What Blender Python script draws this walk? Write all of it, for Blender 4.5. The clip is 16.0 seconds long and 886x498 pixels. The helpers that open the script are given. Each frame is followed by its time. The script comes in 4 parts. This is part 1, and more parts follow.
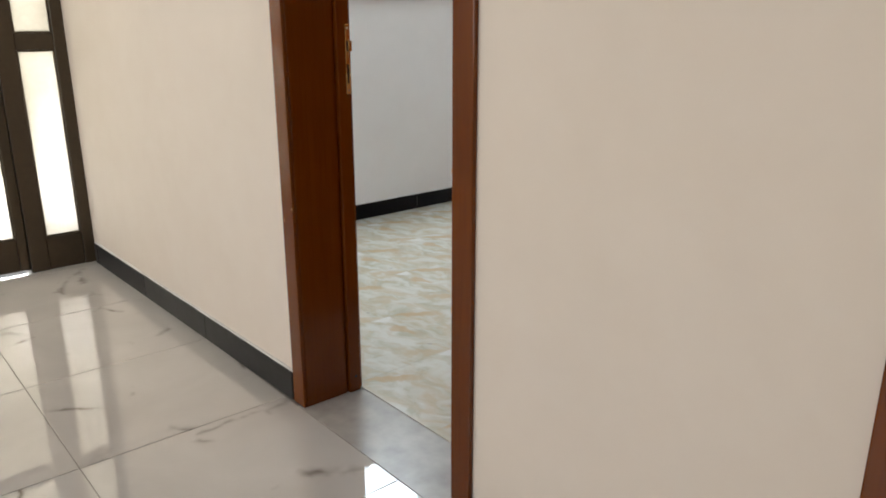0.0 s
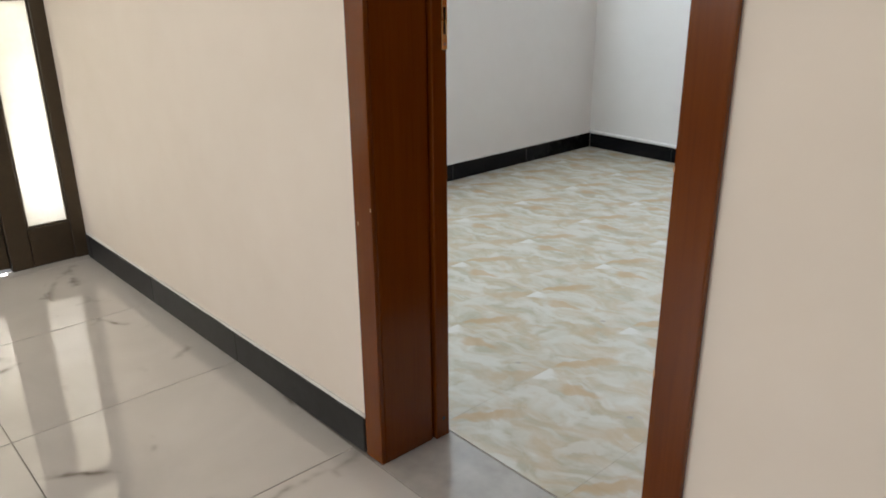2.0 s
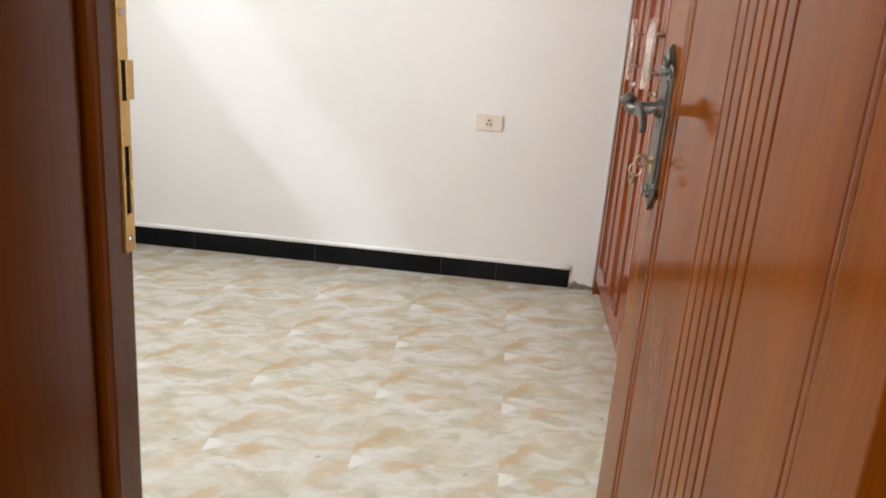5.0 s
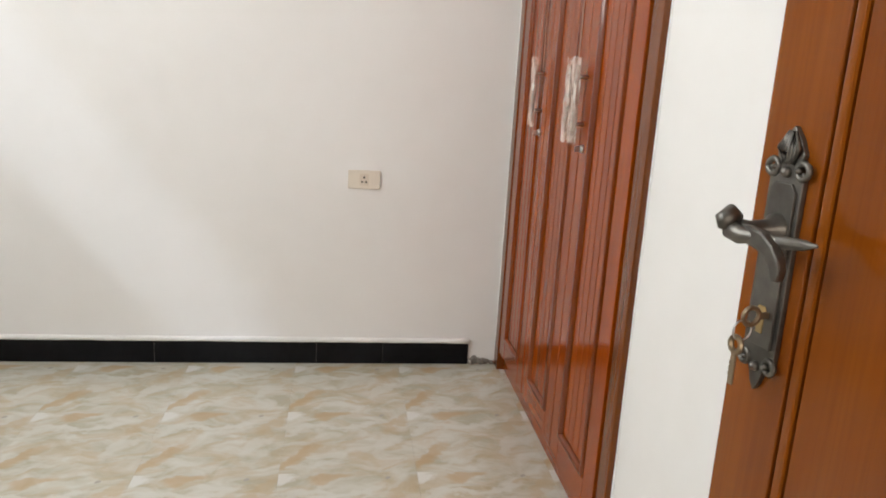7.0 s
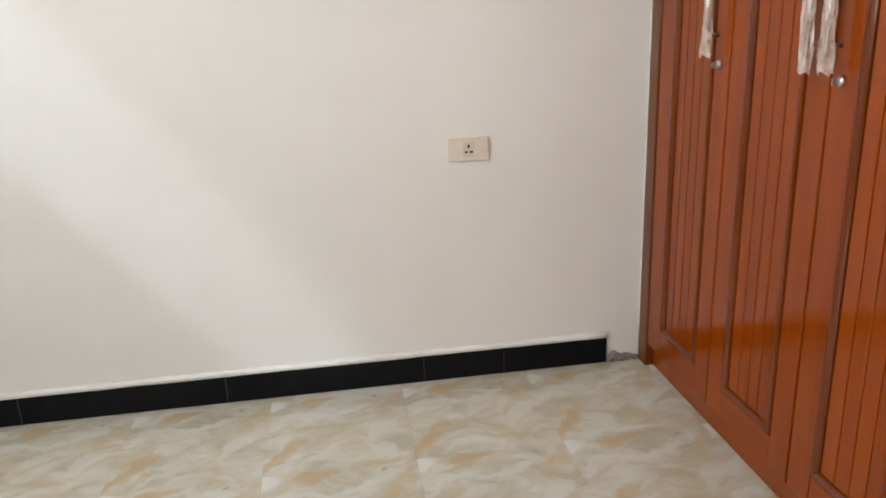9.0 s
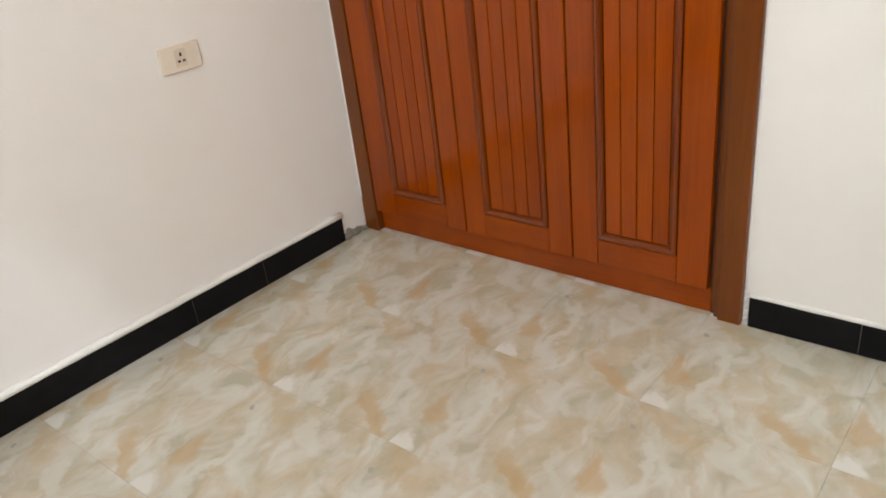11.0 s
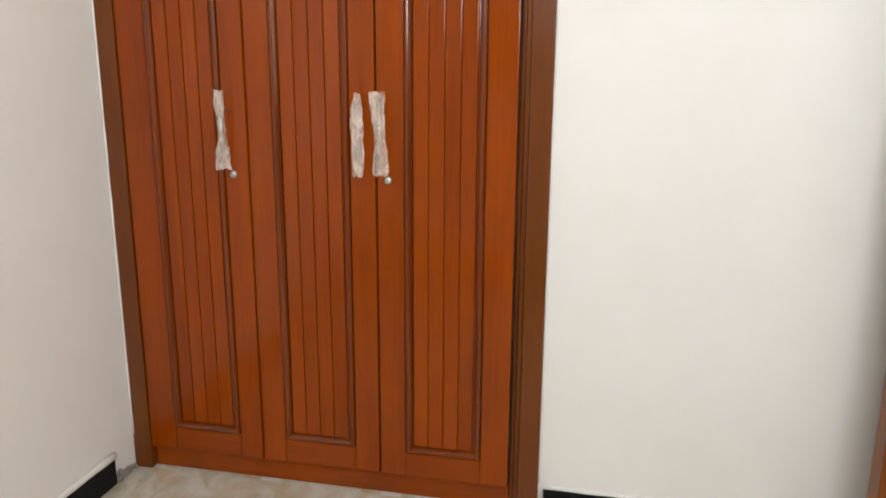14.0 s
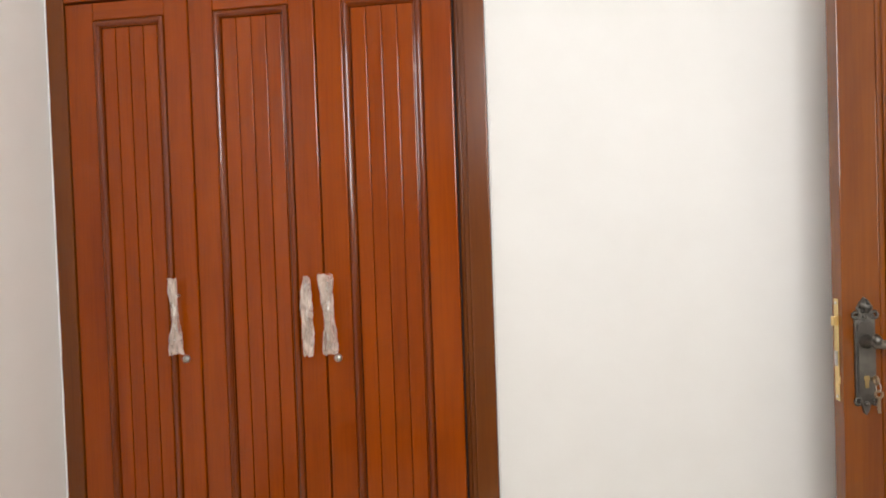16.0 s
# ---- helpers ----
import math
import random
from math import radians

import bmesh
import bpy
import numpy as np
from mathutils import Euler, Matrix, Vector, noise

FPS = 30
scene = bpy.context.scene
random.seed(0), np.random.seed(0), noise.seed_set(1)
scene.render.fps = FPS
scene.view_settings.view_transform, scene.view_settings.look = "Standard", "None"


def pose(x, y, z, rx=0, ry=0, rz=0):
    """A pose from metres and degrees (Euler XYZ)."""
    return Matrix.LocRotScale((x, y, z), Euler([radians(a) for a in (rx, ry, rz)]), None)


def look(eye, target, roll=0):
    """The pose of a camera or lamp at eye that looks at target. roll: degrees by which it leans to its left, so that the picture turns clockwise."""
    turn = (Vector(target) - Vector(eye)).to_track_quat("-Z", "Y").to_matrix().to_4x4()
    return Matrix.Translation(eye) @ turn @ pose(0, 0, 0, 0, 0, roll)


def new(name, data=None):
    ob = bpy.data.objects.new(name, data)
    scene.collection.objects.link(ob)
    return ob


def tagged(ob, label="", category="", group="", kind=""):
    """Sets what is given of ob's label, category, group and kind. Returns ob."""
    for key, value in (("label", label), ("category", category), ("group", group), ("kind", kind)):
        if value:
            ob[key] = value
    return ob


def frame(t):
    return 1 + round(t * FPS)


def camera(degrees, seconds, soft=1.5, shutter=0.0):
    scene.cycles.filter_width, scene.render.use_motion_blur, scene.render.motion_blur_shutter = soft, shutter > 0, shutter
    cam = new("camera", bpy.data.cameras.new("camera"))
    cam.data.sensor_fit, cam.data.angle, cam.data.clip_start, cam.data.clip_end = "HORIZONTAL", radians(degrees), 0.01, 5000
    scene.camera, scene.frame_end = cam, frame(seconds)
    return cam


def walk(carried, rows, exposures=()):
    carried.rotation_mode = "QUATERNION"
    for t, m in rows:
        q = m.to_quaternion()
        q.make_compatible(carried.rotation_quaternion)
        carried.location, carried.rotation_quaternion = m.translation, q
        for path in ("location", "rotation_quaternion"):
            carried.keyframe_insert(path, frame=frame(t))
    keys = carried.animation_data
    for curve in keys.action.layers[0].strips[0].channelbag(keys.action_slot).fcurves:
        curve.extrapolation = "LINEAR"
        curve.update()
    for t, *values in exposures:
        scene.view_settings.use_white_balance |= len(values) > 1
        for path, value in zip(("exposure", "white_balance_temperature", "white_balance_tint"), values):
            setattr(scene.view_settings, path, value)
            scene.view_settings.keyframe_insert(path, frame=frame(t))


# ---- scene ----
cam = camera(60.4, 16.0, soft=1.8)
PATH = [
    (0, (1.897, -1.043, 1.18), (0.441, 0.193, 0.588), 0.0),
    (0.5, (1.723, -1.038, 1.156), (0.251, 0.171, 0.545), 1.3),
    (1, (1.595, -1.058, 1.162), (0.108, 0.075, 0.451), 2.9),
    (1.5, (1.416, -0.977, 1.122), (-0.103, 0.092, 0.379), 1.5),
    (2, (1.237, -0.902, 1.123), (-0.161, 0.344, 0.423), -0.56),
    (2.5, (1.033, -0.871, 1.124), (-0.139, 0.579, 0.402), -1.12),
    (3, (0.871, -0.851, 1.168), (-0.063, 0.764, 0.446), 0.3),
    (3.5, (0.679, -0.723, 1.133), (-0.077, 1.007, 0.473), -0.1),
    (4, (0.514, -0.625, 1.152), (-0.051, 1.198, 0.555), -0.7),
    (4.2, (0.453, -0.587, 1.15), (0.006, 1.274, 0.568), 0.4),
    (6.3, (0.168, 0.064, 1.155), (0.292, 1.986, 0.615), 4.1),
    (6.5, (0.137, 0.112, 1.176), (0.33, 2.034, 0.657), 3.1),
    (7, (0.119, 0.229, 1.184), (0.389, 2.152, 0.707), 3.4),
    (7.5, (0.131, 0.398, 1.174), (0.303, 2.336, 0.712), 2.2),
    (8, (0.13, 0.562, 1.158), (0.154, 2.502, 0.669), 0.9),
    (8.2, (0.092, 0.633, 1.137), (0.116, 2.568, 0.63), 1.1),
    (10.3, (-0.702, 1.124, 1.154), (0.282, 2.641, 0.299), -7.8),
    (10.5, (-0.768, 1.135, 1.152), (0.319, 2.579, 0.296), -7.2),
    (11, (-0.905, 1.242, 1.109), (0.428, 2.437, 0.216), -7.0),
    (11.5, (-1.025, 1.292, 1.132), (0.378, 2.401, 0.237), -4.6),
    (12, (-1.212, 1.363, 1.151), (0.402, 2.191, 0.307), -1.3),
    (12.5, (-1.206, 1.365, 1.14), (0.444, 2.172, 0.351), -0.4),
    (13, (-1.213, 1.483, 1.169), (0.531, 2.198, 0.501), 1.2),
    (13.5, (-1.229, 1.606, 1.23), (0.656, 2.033, 0.716), 1.2),
    (14, (-1.258, 1.633, 1.281), (0.646, 2.031, 0.818), 0.4),
    (14.5, (-1.302, 1.659, 1.298), (0.634, 1.973, 0.908), 0.47),
    (15, (-1.31, 1.587, 1.288), (0.638, 1.935, 1.0), -0.48),
    (15.5, (-1.311, 1.582, 1.319), (0.652, 1.901, 1.114), -1.14),
    (16, (-1.305, 1.552, 1.327), (0.666, 1.885, 1.279), -1.98),
]
EXPOSURES = [(0.0, 0.0, 6250, 8), (0.5, -0.18, 6250, 8), (1.5, -0.14, 6250, 8), (2.5, 0.05, 6230, 8), (3.5, 0.20, 6250, 9), (4.2, 0.34, 6650, 14), (6.3, 0.18, 7080, 13),
             (8.2, 0.0, 6950, 12), (10.3, 0.12, 7350, 14), (12.5, 0.08, 7350, 14), (13.5, 0.07, 7250, 13), (15.0, 0.07, 7250, 14), (16.0, 0.03, 7300, 15)]
walk(cam, [(t, look(eye, target, roll)) for t, eye, target, roll in PATH], EXPOSURES)

# ---- light ----
SUN_WAY = Vector((1.0, 1.4, -1.22)).normalized()
world = bpy.data.worlds.new("sky")
world.use_nodes = True
scene.world = world
wn = world.node_tree.nodes
sky = wn.new("ShaderNodeTexSky")
sky.sky_type, sky.sun_disc = "NISHITA", False
sky.sun_elevation, sky.sun_rotation = radians(35.3), radians(215.5)
wn["Background"].inputs["Strength"].default_value = 0.10
world.node_tree.links.new(sky.outputs["Color"], wn["Background"].inputs["Color"])

sun = new("sun", bpy.data.lights.new("sun", "SUN"))
sun.data.energy, sun.data.angle, sun.data.color = 0.62, radians(2.2), (0.66, 0.81, 1.0)
sun.matrix_world = look((-6, -8, 8), Vector((-6, -8, 8)) + SUN_WAY)


def window_light(name, eye, target, width, height, watts, colour):
    ob = new(name, bpy.data.lights.new(name, "AREA"))
    ob.data.shape, ob.data.size, ob.data.size_y, ob.data.energy, ob.data.color = "RECTANGLE", width, height, watts, colour
    ob.matrix_world = look(eye, target)
    return ob


window_light("bedroom_window_light", (-1.87, 1.24, 2.00), (0, 1.52, 1.62), 1.42, 1.02, 55, (0.83, 0.93, 1.0))
window_light("entrance_light", (-2.35, -0.85, 1.15), (0, -0.85, 1.10), 1.7, 2.1, 276, (1.0, 0.965, 0.945))
# fill added behind the camera to brighten the hall; its window is unseen, assumed
window_light("unseen_south_fill", (-0.2, -3.86, 1.60), (-0.2, 0, 1.40), 2.9, 1.35, 46, (1.0, 0.955, 0.90))

# ---- materials ----


def material(name):
    m = bpy.data.materials.new(name)
    m.use_nodes = True
    n = m.node_tree.nodes
    return m, n, m.node_tree.links, n["Principled BSDF"]


def ramp(n, stops):
    r = n.new("ShaderNodeValToRGB")
    while len(r.color_ramp.elements) < len(stops):
        r.color_ramp.elements.new(0.5)
    for e, (p, c) in zip(r.color_ramp.elements, stops):
        e.position, e.color = p, (*c, 1)
    return r


def coords(n, l, scale=(1, 1, 1), turn=(0, 0, 0), shift=None):
    c, m = n.new("ShaderNodeTexCoord"), n.new("ShaderNodeMapping")
    m.inputs["Scale"].default_value = scale
    m.inputs["Rotation"].default_value = [radians(a) for a in turn]
    l.new(c.outputs["Object"], m.inputs["Vector"])
    if shift is not None:
        l.new(shift, m.inputs["Location"])
    return m.outputs["Vector"]


def tex(n, l, vec, scale, detail=4, rough=0.5, distort=0.0):
    t = n.new("ShaderNodeTexNoise")
    t.inputs["Scale"].default_value, t.inputs["Detail"].default_value = scale, detail
    t.inputs["Roughness"].default_value, t.inputs["Distortion"].default_value = rough, distort
    l.new(vec, t.inputs["Vector"])
    return t.outputs["Fac"]


def bump(n, l, height, strength, distance, bsdf):
    b = n.new("ShaderNodeBump")
    b.inputs["Strength"].default_value, b.inputs["Distance"].default_value = strength, distance
    l.new(height, b.inputs["Height"])
    l.new(b.outputs["Normal"], bsdf.inputs["Normal"])


def mix(n, l, fac, a, b, kind="MIX"):
    m = n.new("ShaderNodeMix")
    m.data_type, m.blend_type = "RGBA", kind
    for sock, v in ((m.inputs[0], fac), (m.inputs[6], a), (m.inputs[7], b)):
        if isinstance(v, (int, float)):
            sock.default_value = v
        elif isinstance(v, tuple):
            sock.default_value = (*v, 1)
        else:
            l.new(v, sock)
    return m.outputs[2]


def random_shift(n, l, amount=37.0):
    o, m = n.new("ShaderNodeObjectInfo"), n.new("ShaderNodeVectorMath")
    m.operation = "SCALE"
    m.inputs["Scale"].default_value = amount
    c = n.new("ShaderNodeCombineXYZ")
    for k in ("X", "Y", "Z"):
        l.new(o.outputs["Random"], c.inputs[k])
    l.new(c.outputs[0], m.inputs[0])
    return m.outputs[0], o.outputs["Random"]


def paint(name, colour, stain):
    """Rolled wall paint with faint stains and roller relief."""
    m, n, l, b = material(name)
    v = coords(n, l)
    big = tex(n, l, v, 1.3, 4, 0.6, 0.4)
    fine = tex(n, l, v, 140, 3)
    mid = tex(n, l, v, 9, 4)
    r = ramp(n, [(0.32, stain), (0.62, colour)])
    l.new(big, r.inputs[0])
    l.new(mix(n, l, 0.12, r.outputs[0], mid, "SOFT_LIGHT"), b.inputs["Base Color"])
    b.inputs["Roughness"].default_value = 0.62
    bump(n, l, mix(n, l, 0.5, fine, mid), 0.12, 0.002, b)
    return m


def varnished_wood(name, dark, light, rough=0.13, axis=2, spec=0.46, coat=0.0):
    """Stained wood with long grain along one axis under clear varnish."""
    m, n, l, b = material(name)
    shift, rnd = random_shift(n, l, 11.0)
    sc = [9, 9, 9]
    sc[axis] = 0.7
    v = coords(n, l, sc, shift=shift)
    grain = tex(n, l, v, 1.6, 5, 0.5, 1.0)
    sc2 = [120, 120, 120]
    sc2[axis] = 4
    pores = tex(n, l, coords(n, l, sc2, shift=shift), 1.5, 3)
    blotch = tex(n, l, coords(n, l, (2.2, 2.2, 1.0), shift=shift), 1.6, 3, 0.5, 0.6)
    r = ramp(n, [(0.30, dark), (0.70, light)])
    l.new(mix(n, l, 0.62, grain, blotch), r.inputs[0])
    r2 = ramp(n, [(0.36, (0.84, 0.80, 0.77)), (0.55, (1, 1, 1))])
    l.new(pores, r2.inputs[0])
    col = mix(n, l, 0.55, r.outputs[0], r2.outputs[0], "MULTIPLY")
    l.new(col, b.inputs["Base Color"])
    b.inputs["Roughness"].default_value = rough
    b.inputs["Specular IOR Level"].default_value = spec
    b.inputs["Coat Weight"].default_value, b.inputs["Coat Roughness"].default_value = coat, 0.07
    bump(n, l, mix(n, l, 0.5, pores, blotch), 0.10, 0.0015, b)
    return m


def simple(name, colour, rough, metal=0.0, vary=0.15, scale=60, relief=0.05, spec=0.5):
    m, n, l, b = material(name)
    shift, rnd = random_shift(n, l)
    v = coords(n, l, shift=shift)
    f = tex(n, l, v, scale, 4)
    g = tex(n, l, v, scale * 0.12, 3)
    lo = tuple(c * (1 - vary) for c in colour)
    hi = tuple(min(1, c * (1 + vary)) for c in colour)
    r = ramp(n, [(0.3, lo), (0.7, hi)])
    l.new(mix(n, l, 0.5, f, g), r.inputs[0])
    l.new(r.outputs[0], b.inputs["Base Color"])
    b.inputs["Metallic"].default_value = metal
    rr = n.new("ShaderNodeMapRange")
    rr.inputs["To Min"].default_value, rr.inputs["To Max"].default_value = rough * 0.75, min(1, rough * 1.3)
    l.new(g, rr.inputs["Value"])
    l.new(rr.outputs[0], b.inputs["Roughness"])
    bump(n, l, f, relief, 0.001, b)
    b.inputs["Specular IOR Level"].default_value = spec
    return m


def polished_tile():
    """Polished grey porcelain with broken brown-grey veins."""
    m, n, l, b = material("polished_porcelain")
    shift, rnd = random_shift(n, l, 53.0)
    v = coords(n, l, (1, 1, 1), shift=shift)
    cloud = tex(n, l, v, 3.0, 5, 0.55, 0.5)
    r = ramp(n, [(0.3, (0.60, 0.58, 0.555)), (0.75, (0.70, 0.678, 0.65))])
    l.new(cloud, r.inputs[0])
    jitter = n.new("ShaderNodeTexNoise")
    jitter.inputs["Scale"].default_value, jitter.inputs["Detail"].default_value = 3.2, 5.0
    l.new(v, jitter.inputs["Vector"])
    k = n.new("ShaderNodeVectorMath")
    k.operation = "MULTIPLY_ADD"
    k.inputs[1].default_value = (0.22, 0.22, 0.0)
    l.new(jitter.outputs["Color"], k.inputs[0])
    l.new(coords(n, l, (1, 1.5, 1), (0, 0, 35), shift), k.inputs[2])
    cell = n.new("ShaderNodeTexVoronoi")
    cell.feature = "DISTANCE_TO_EDGE"
    cell.inputs["Scale"].default_value = 2.1
    l.new(k.outputs[0], cell.inputs["Vector"])
    line = ramp(n, [(0.0, (1, 1, 1)), (0.008, (0.75, 0.75, 0.75)), (0.03, (0.12, 0.12, 0.12)), (0.06, (0, 0, 0))])
    l.new(cell.outputs["Distance"], line.inputs[0])
    gate = ramp(n, [(0.535, (0, 0, 0)), (0.67, (1, 1, 1))])
    l.new(tex(n, l, v, 4.2, 3, 0.6), gate.inputs[0])
    f = mix(n, l, 1.0, line.outputs[0], gate.outputs[0], "MULTIPLY")
    l.new(mix(n, l, f, r.outputs[0], (0.20, 0.17, 0.14)), b.inputs["Base Color"])
    rr = ramp(n, [(0.35, (0.006, 0.006, 0.006)), (0.75, (0.03, 0.03, 0.03))])
    l.new(tex(n, l, v, 6, 3), rr.inputs[0])
    l.new(rr.outputs[0], b.inputs["Roughness"])
    b.inputs["IOR"].default_value, b.inputs["Specular IOR Level"].default_value = 1.8, 0.65
    return m


def printed_tile():
    """Satin ceramic tile: every tile carries the same flowing cream, white and tan print."""
    m, n, l, b = material("printed_ceramic")
    c = n.new("ShaderNodeTexCoord")
    place = n.new("ShaderNodeNewGeometry").outputs["Position"]
    w = n.new("ShaderNodeTexNoise")
    w.inputs["Scale"].default_value, w.inputs["Detail"].default_value = 6.5, 1.6
    l.new(place, w.inputs["Vector"])
    k = n.new("ShaderNodeVectorMath")
    k.operation = "MULTIPLY_ADD"
    k.inputs[1].default_value = (0.13, 0.13, 0.0)
    l.new(w.outputs["Color"], k.inputs[0])
    l.new(place, k.inputs[2])
    t = n.new("ShaderNodeMapping")
    t.inputs["Rotation"].default_value, t.inputs["Scale"].default_value = (0, 0, radians(-34)), (1.0, 1.75, 1.0)
    l.new(k.outputs[0], t.inputs["Vector"])
    warped = t.outputs["Vector"]
    fine = tex(n, l, coords(n, l, (1.0, 1.5, 1.0), (0, 0, -28)), 26, 4, 0.6, 0.8)
    base = ramp(n, [(0.37, (0.475, 0.44, 0.34)), (0.49, (0.57, 0.545, 0.46)), (0.61, (0.635, 0.62, 0.555))])
    l.new(mix(n, l, 0.15, tex(n, l, warped, 7.5, 3, 0.52, 0.7), fine), base.inputs[0])
    tan = ramp(n, [(0.35, (0.485, 0.37, 0.225)), (0.68, (0.56, 0.46, 0.325))])
    l.new(fine, tan.inputs[0])
    amount = ramp(n, [(0.45, (0.0, 0.0, 0.0)), (0.54, (0.34, 0.34, 0.34)), (0.66, (0.68, 0.68, 0.68))])
    o = n.new("ShaderNodeMapping")
    o.inputs["Location"].default_value, o.inputs["Rotation"].default_value, o.inputs["Scale"].default_value = (3.7, 1.9, 0.0), (0, 0, radians(-8)), (1.0, 1.35, 1.0)
    l.new(warped, o.inputs["Vector"])
    l.new(mix(n, l, 0.20, tex(n, l, o.outputs["Vector"], 7.5, 3.0, 0.52, 0.8), fine), amount.inputs[0])
    col = mix(n, l, amount.outputs[0], base.outputs[0], tan.outputs[0])
    # brush strokes of the print, at their places on the tile (parts of its side)
    wob = n.new("ShaderNodeTexNoise")
    wob.inputs["Scale"].default_value, wob.inputs["Detail"].default_value = 15.0, 5.0
    l.new(c.outputs["Object"], wob.inputs["Vector"])
    sway = n.new("ShaderNodeVectorMath")
    sway.operation = "MULTIPLY_ADD"
    sway.inputs[1].default_value = (0.12, 0.12, 0.0)
    l.new(wob.outputs["Color"], sway.inputs[0])
    l.new(c.outputs["Object"], sway.inputs[2])
    for u, v, turn, long, wide, strength, shade in (
            (0.12, 0.23, 60, 0.110, 0.028, 0.72, (0.52, 0.36, 0.195)), (0.36, 0.95, 20, 0.070, 0.032, 0.70, (0.53, 0.37, 0.21)),
            (0.88, 0.76, 55, 0.095, 0.030, 0.58, (0.53, 0.40, 0.25)), (0.62, 0.22, -35, 0.080, 0.024, 0.42, (0.54, 0.43, 0.29)),
            (0.55, 0.50, 40, 0.085, 0.018, 0.45, (0.52, 0.43, 0.305)), (0.36, 0.40, 28, 0.090, 0.014, 0.42, (0.52, 0.43, 0.305)),
            (0.60, 0.76, 32, 0.080, 0.018, 0.80, (0.645, 0.635, 0.575)), (0.32, 0.71, -14, 0.075, 0.019, 0.80, (0.645, 0.635, 0.575)),
            (0.10, 0.68, 24, 0.058, 0.018, 0.75, (0.64, 0.63, 0.57)), (0.80, 0.42, 58, 0.085, 0.020, 0.65, (0.635, 0.625, 0.565)),
            (0.30, 0.12, 40, 0.070, 0.016, 0.55, (0.635, 0.625, 0.565)), (0.04, 0.955, 40, 0.036, 0.028, 0.90, (0.71, 0.70, 0.66))):
        e = n.new("ShaderNodeMapping")
        e.vector_type = "TEXTURE"
        e.inputs["Location"].default_value = ((u - 0.5) * 0.402 + 0.06, (v - 0.5) * 0.398 + 0.06, 0)
        e.inputs["Rotation"].default_value = (0, 0, radians(turn))
        e.inputs["Scale"].default_value = (long, wide, 1)
        l.new(sway.outputs[0], e.inputs["Vector"])
        far = n.new("ShaderNodeVectorMath")
        far.operation = "LENGTH"
        l.new(e.outputs[0], far.inputs[0])
        soft = n.new("ShaderNodeMapRange")
        soft.interpolation_type = "SMOOTHSTEP"
        for key, val in (("From Min", 0.45), ("From Max", 1.30), ("To Min", strength), ("To Max", 0.0)):
            soft.inputs[key].default_value = val
        l.new(far.outputs["Value"], soft.inputs["Value"])
        col = mix(n, l, soft.outputs[0], col, shade)
    speck = ramp(n, [(0.235, (1, 1, 1)), (0.262, (0, 0, 0))])
    l.new(tex(n, l, coords(n, l), 21, 1), speck.inputs[0])
    col = mix(n, l, speck.outputs[0], col, (0.42, 0.39, 0.35))
    _, rnd = random_shift(n, l)
    tint = ramp(n, [(0.0, (0.98, 0.98, 0.98)), (1.0, (1.0, 1.0, 1.0))])
    l.new(rnd, tint.inputs[0])
    l.new(mix(n, l, 1.0, col, tint.outputs[0], "MULTIPLY"), b.inputs["Base Color"])
    b.inputs["Roughness"].default_value = 0.22
    b.inputs["Specular IOR Level"].default_value = 0.65
    bump(n, l, fine, 0.03, 0.001, b)
    return m


def frosted_glass():
    """Patterned frosted glass that scatters the daylight behind it."""
    m, n, l, b = material("frosted_glass")
    v = coords(n, l)
    t = n.new("ShaderNodeBsdfTranslucent")
    mott = ramp(n, [(0.36, (0.23, 0.215, 0.185)), (0.52, (0.31, 0.295, 0.26)), (0.68, (0.39, 0.375, 0.35))])
    l.new(mix(n, l, 0.10, tex(n, l, v, 2.0, 1.5, 0.5, 0.3), tex(n, l, v, 34, 4, 0.6, 0.5)), mott.inputs[0])
    l.new(mott.outputs[0], t.inputs["Color"])
    g = n.new("ShaderNodeBsdfGlossy")
    g.inputs["Roughness"].default_value = 0.2
    k = n.new("ShaderNodeMixShader")
    k.inputs[0].default_value = 0.07
    l.new(t.outputs[0], k.inputs[1])
    l.new(g.outputs[0], k.inputs[2])
    bp = n.new("ShaderNodeBump")
    bp.inputs["Strength"].default_value, bp.inputs["Distance"].default_value = 0.35, 0.004
    l.new(tex(n, l, v, 55, 4), bp.inputs["Height"])
    l.new(bp.outputs["Normal"], g.inputs["Normal"])
    l.new(bp.outputs["Normal"], t.inputs["Normal"])
    l.new(k.outputs[0], n["Material Output"].inputs["Surface"])
    return m


def clear_glass():
    m, n, l, b = material("clear_glass")
    b.inputs["Transmission Weight"].default_value = 1.0
    b.inputs["Roughness"].default_value = 0.01
    b.inputs["IOR"].default_value = 1.45
    return m


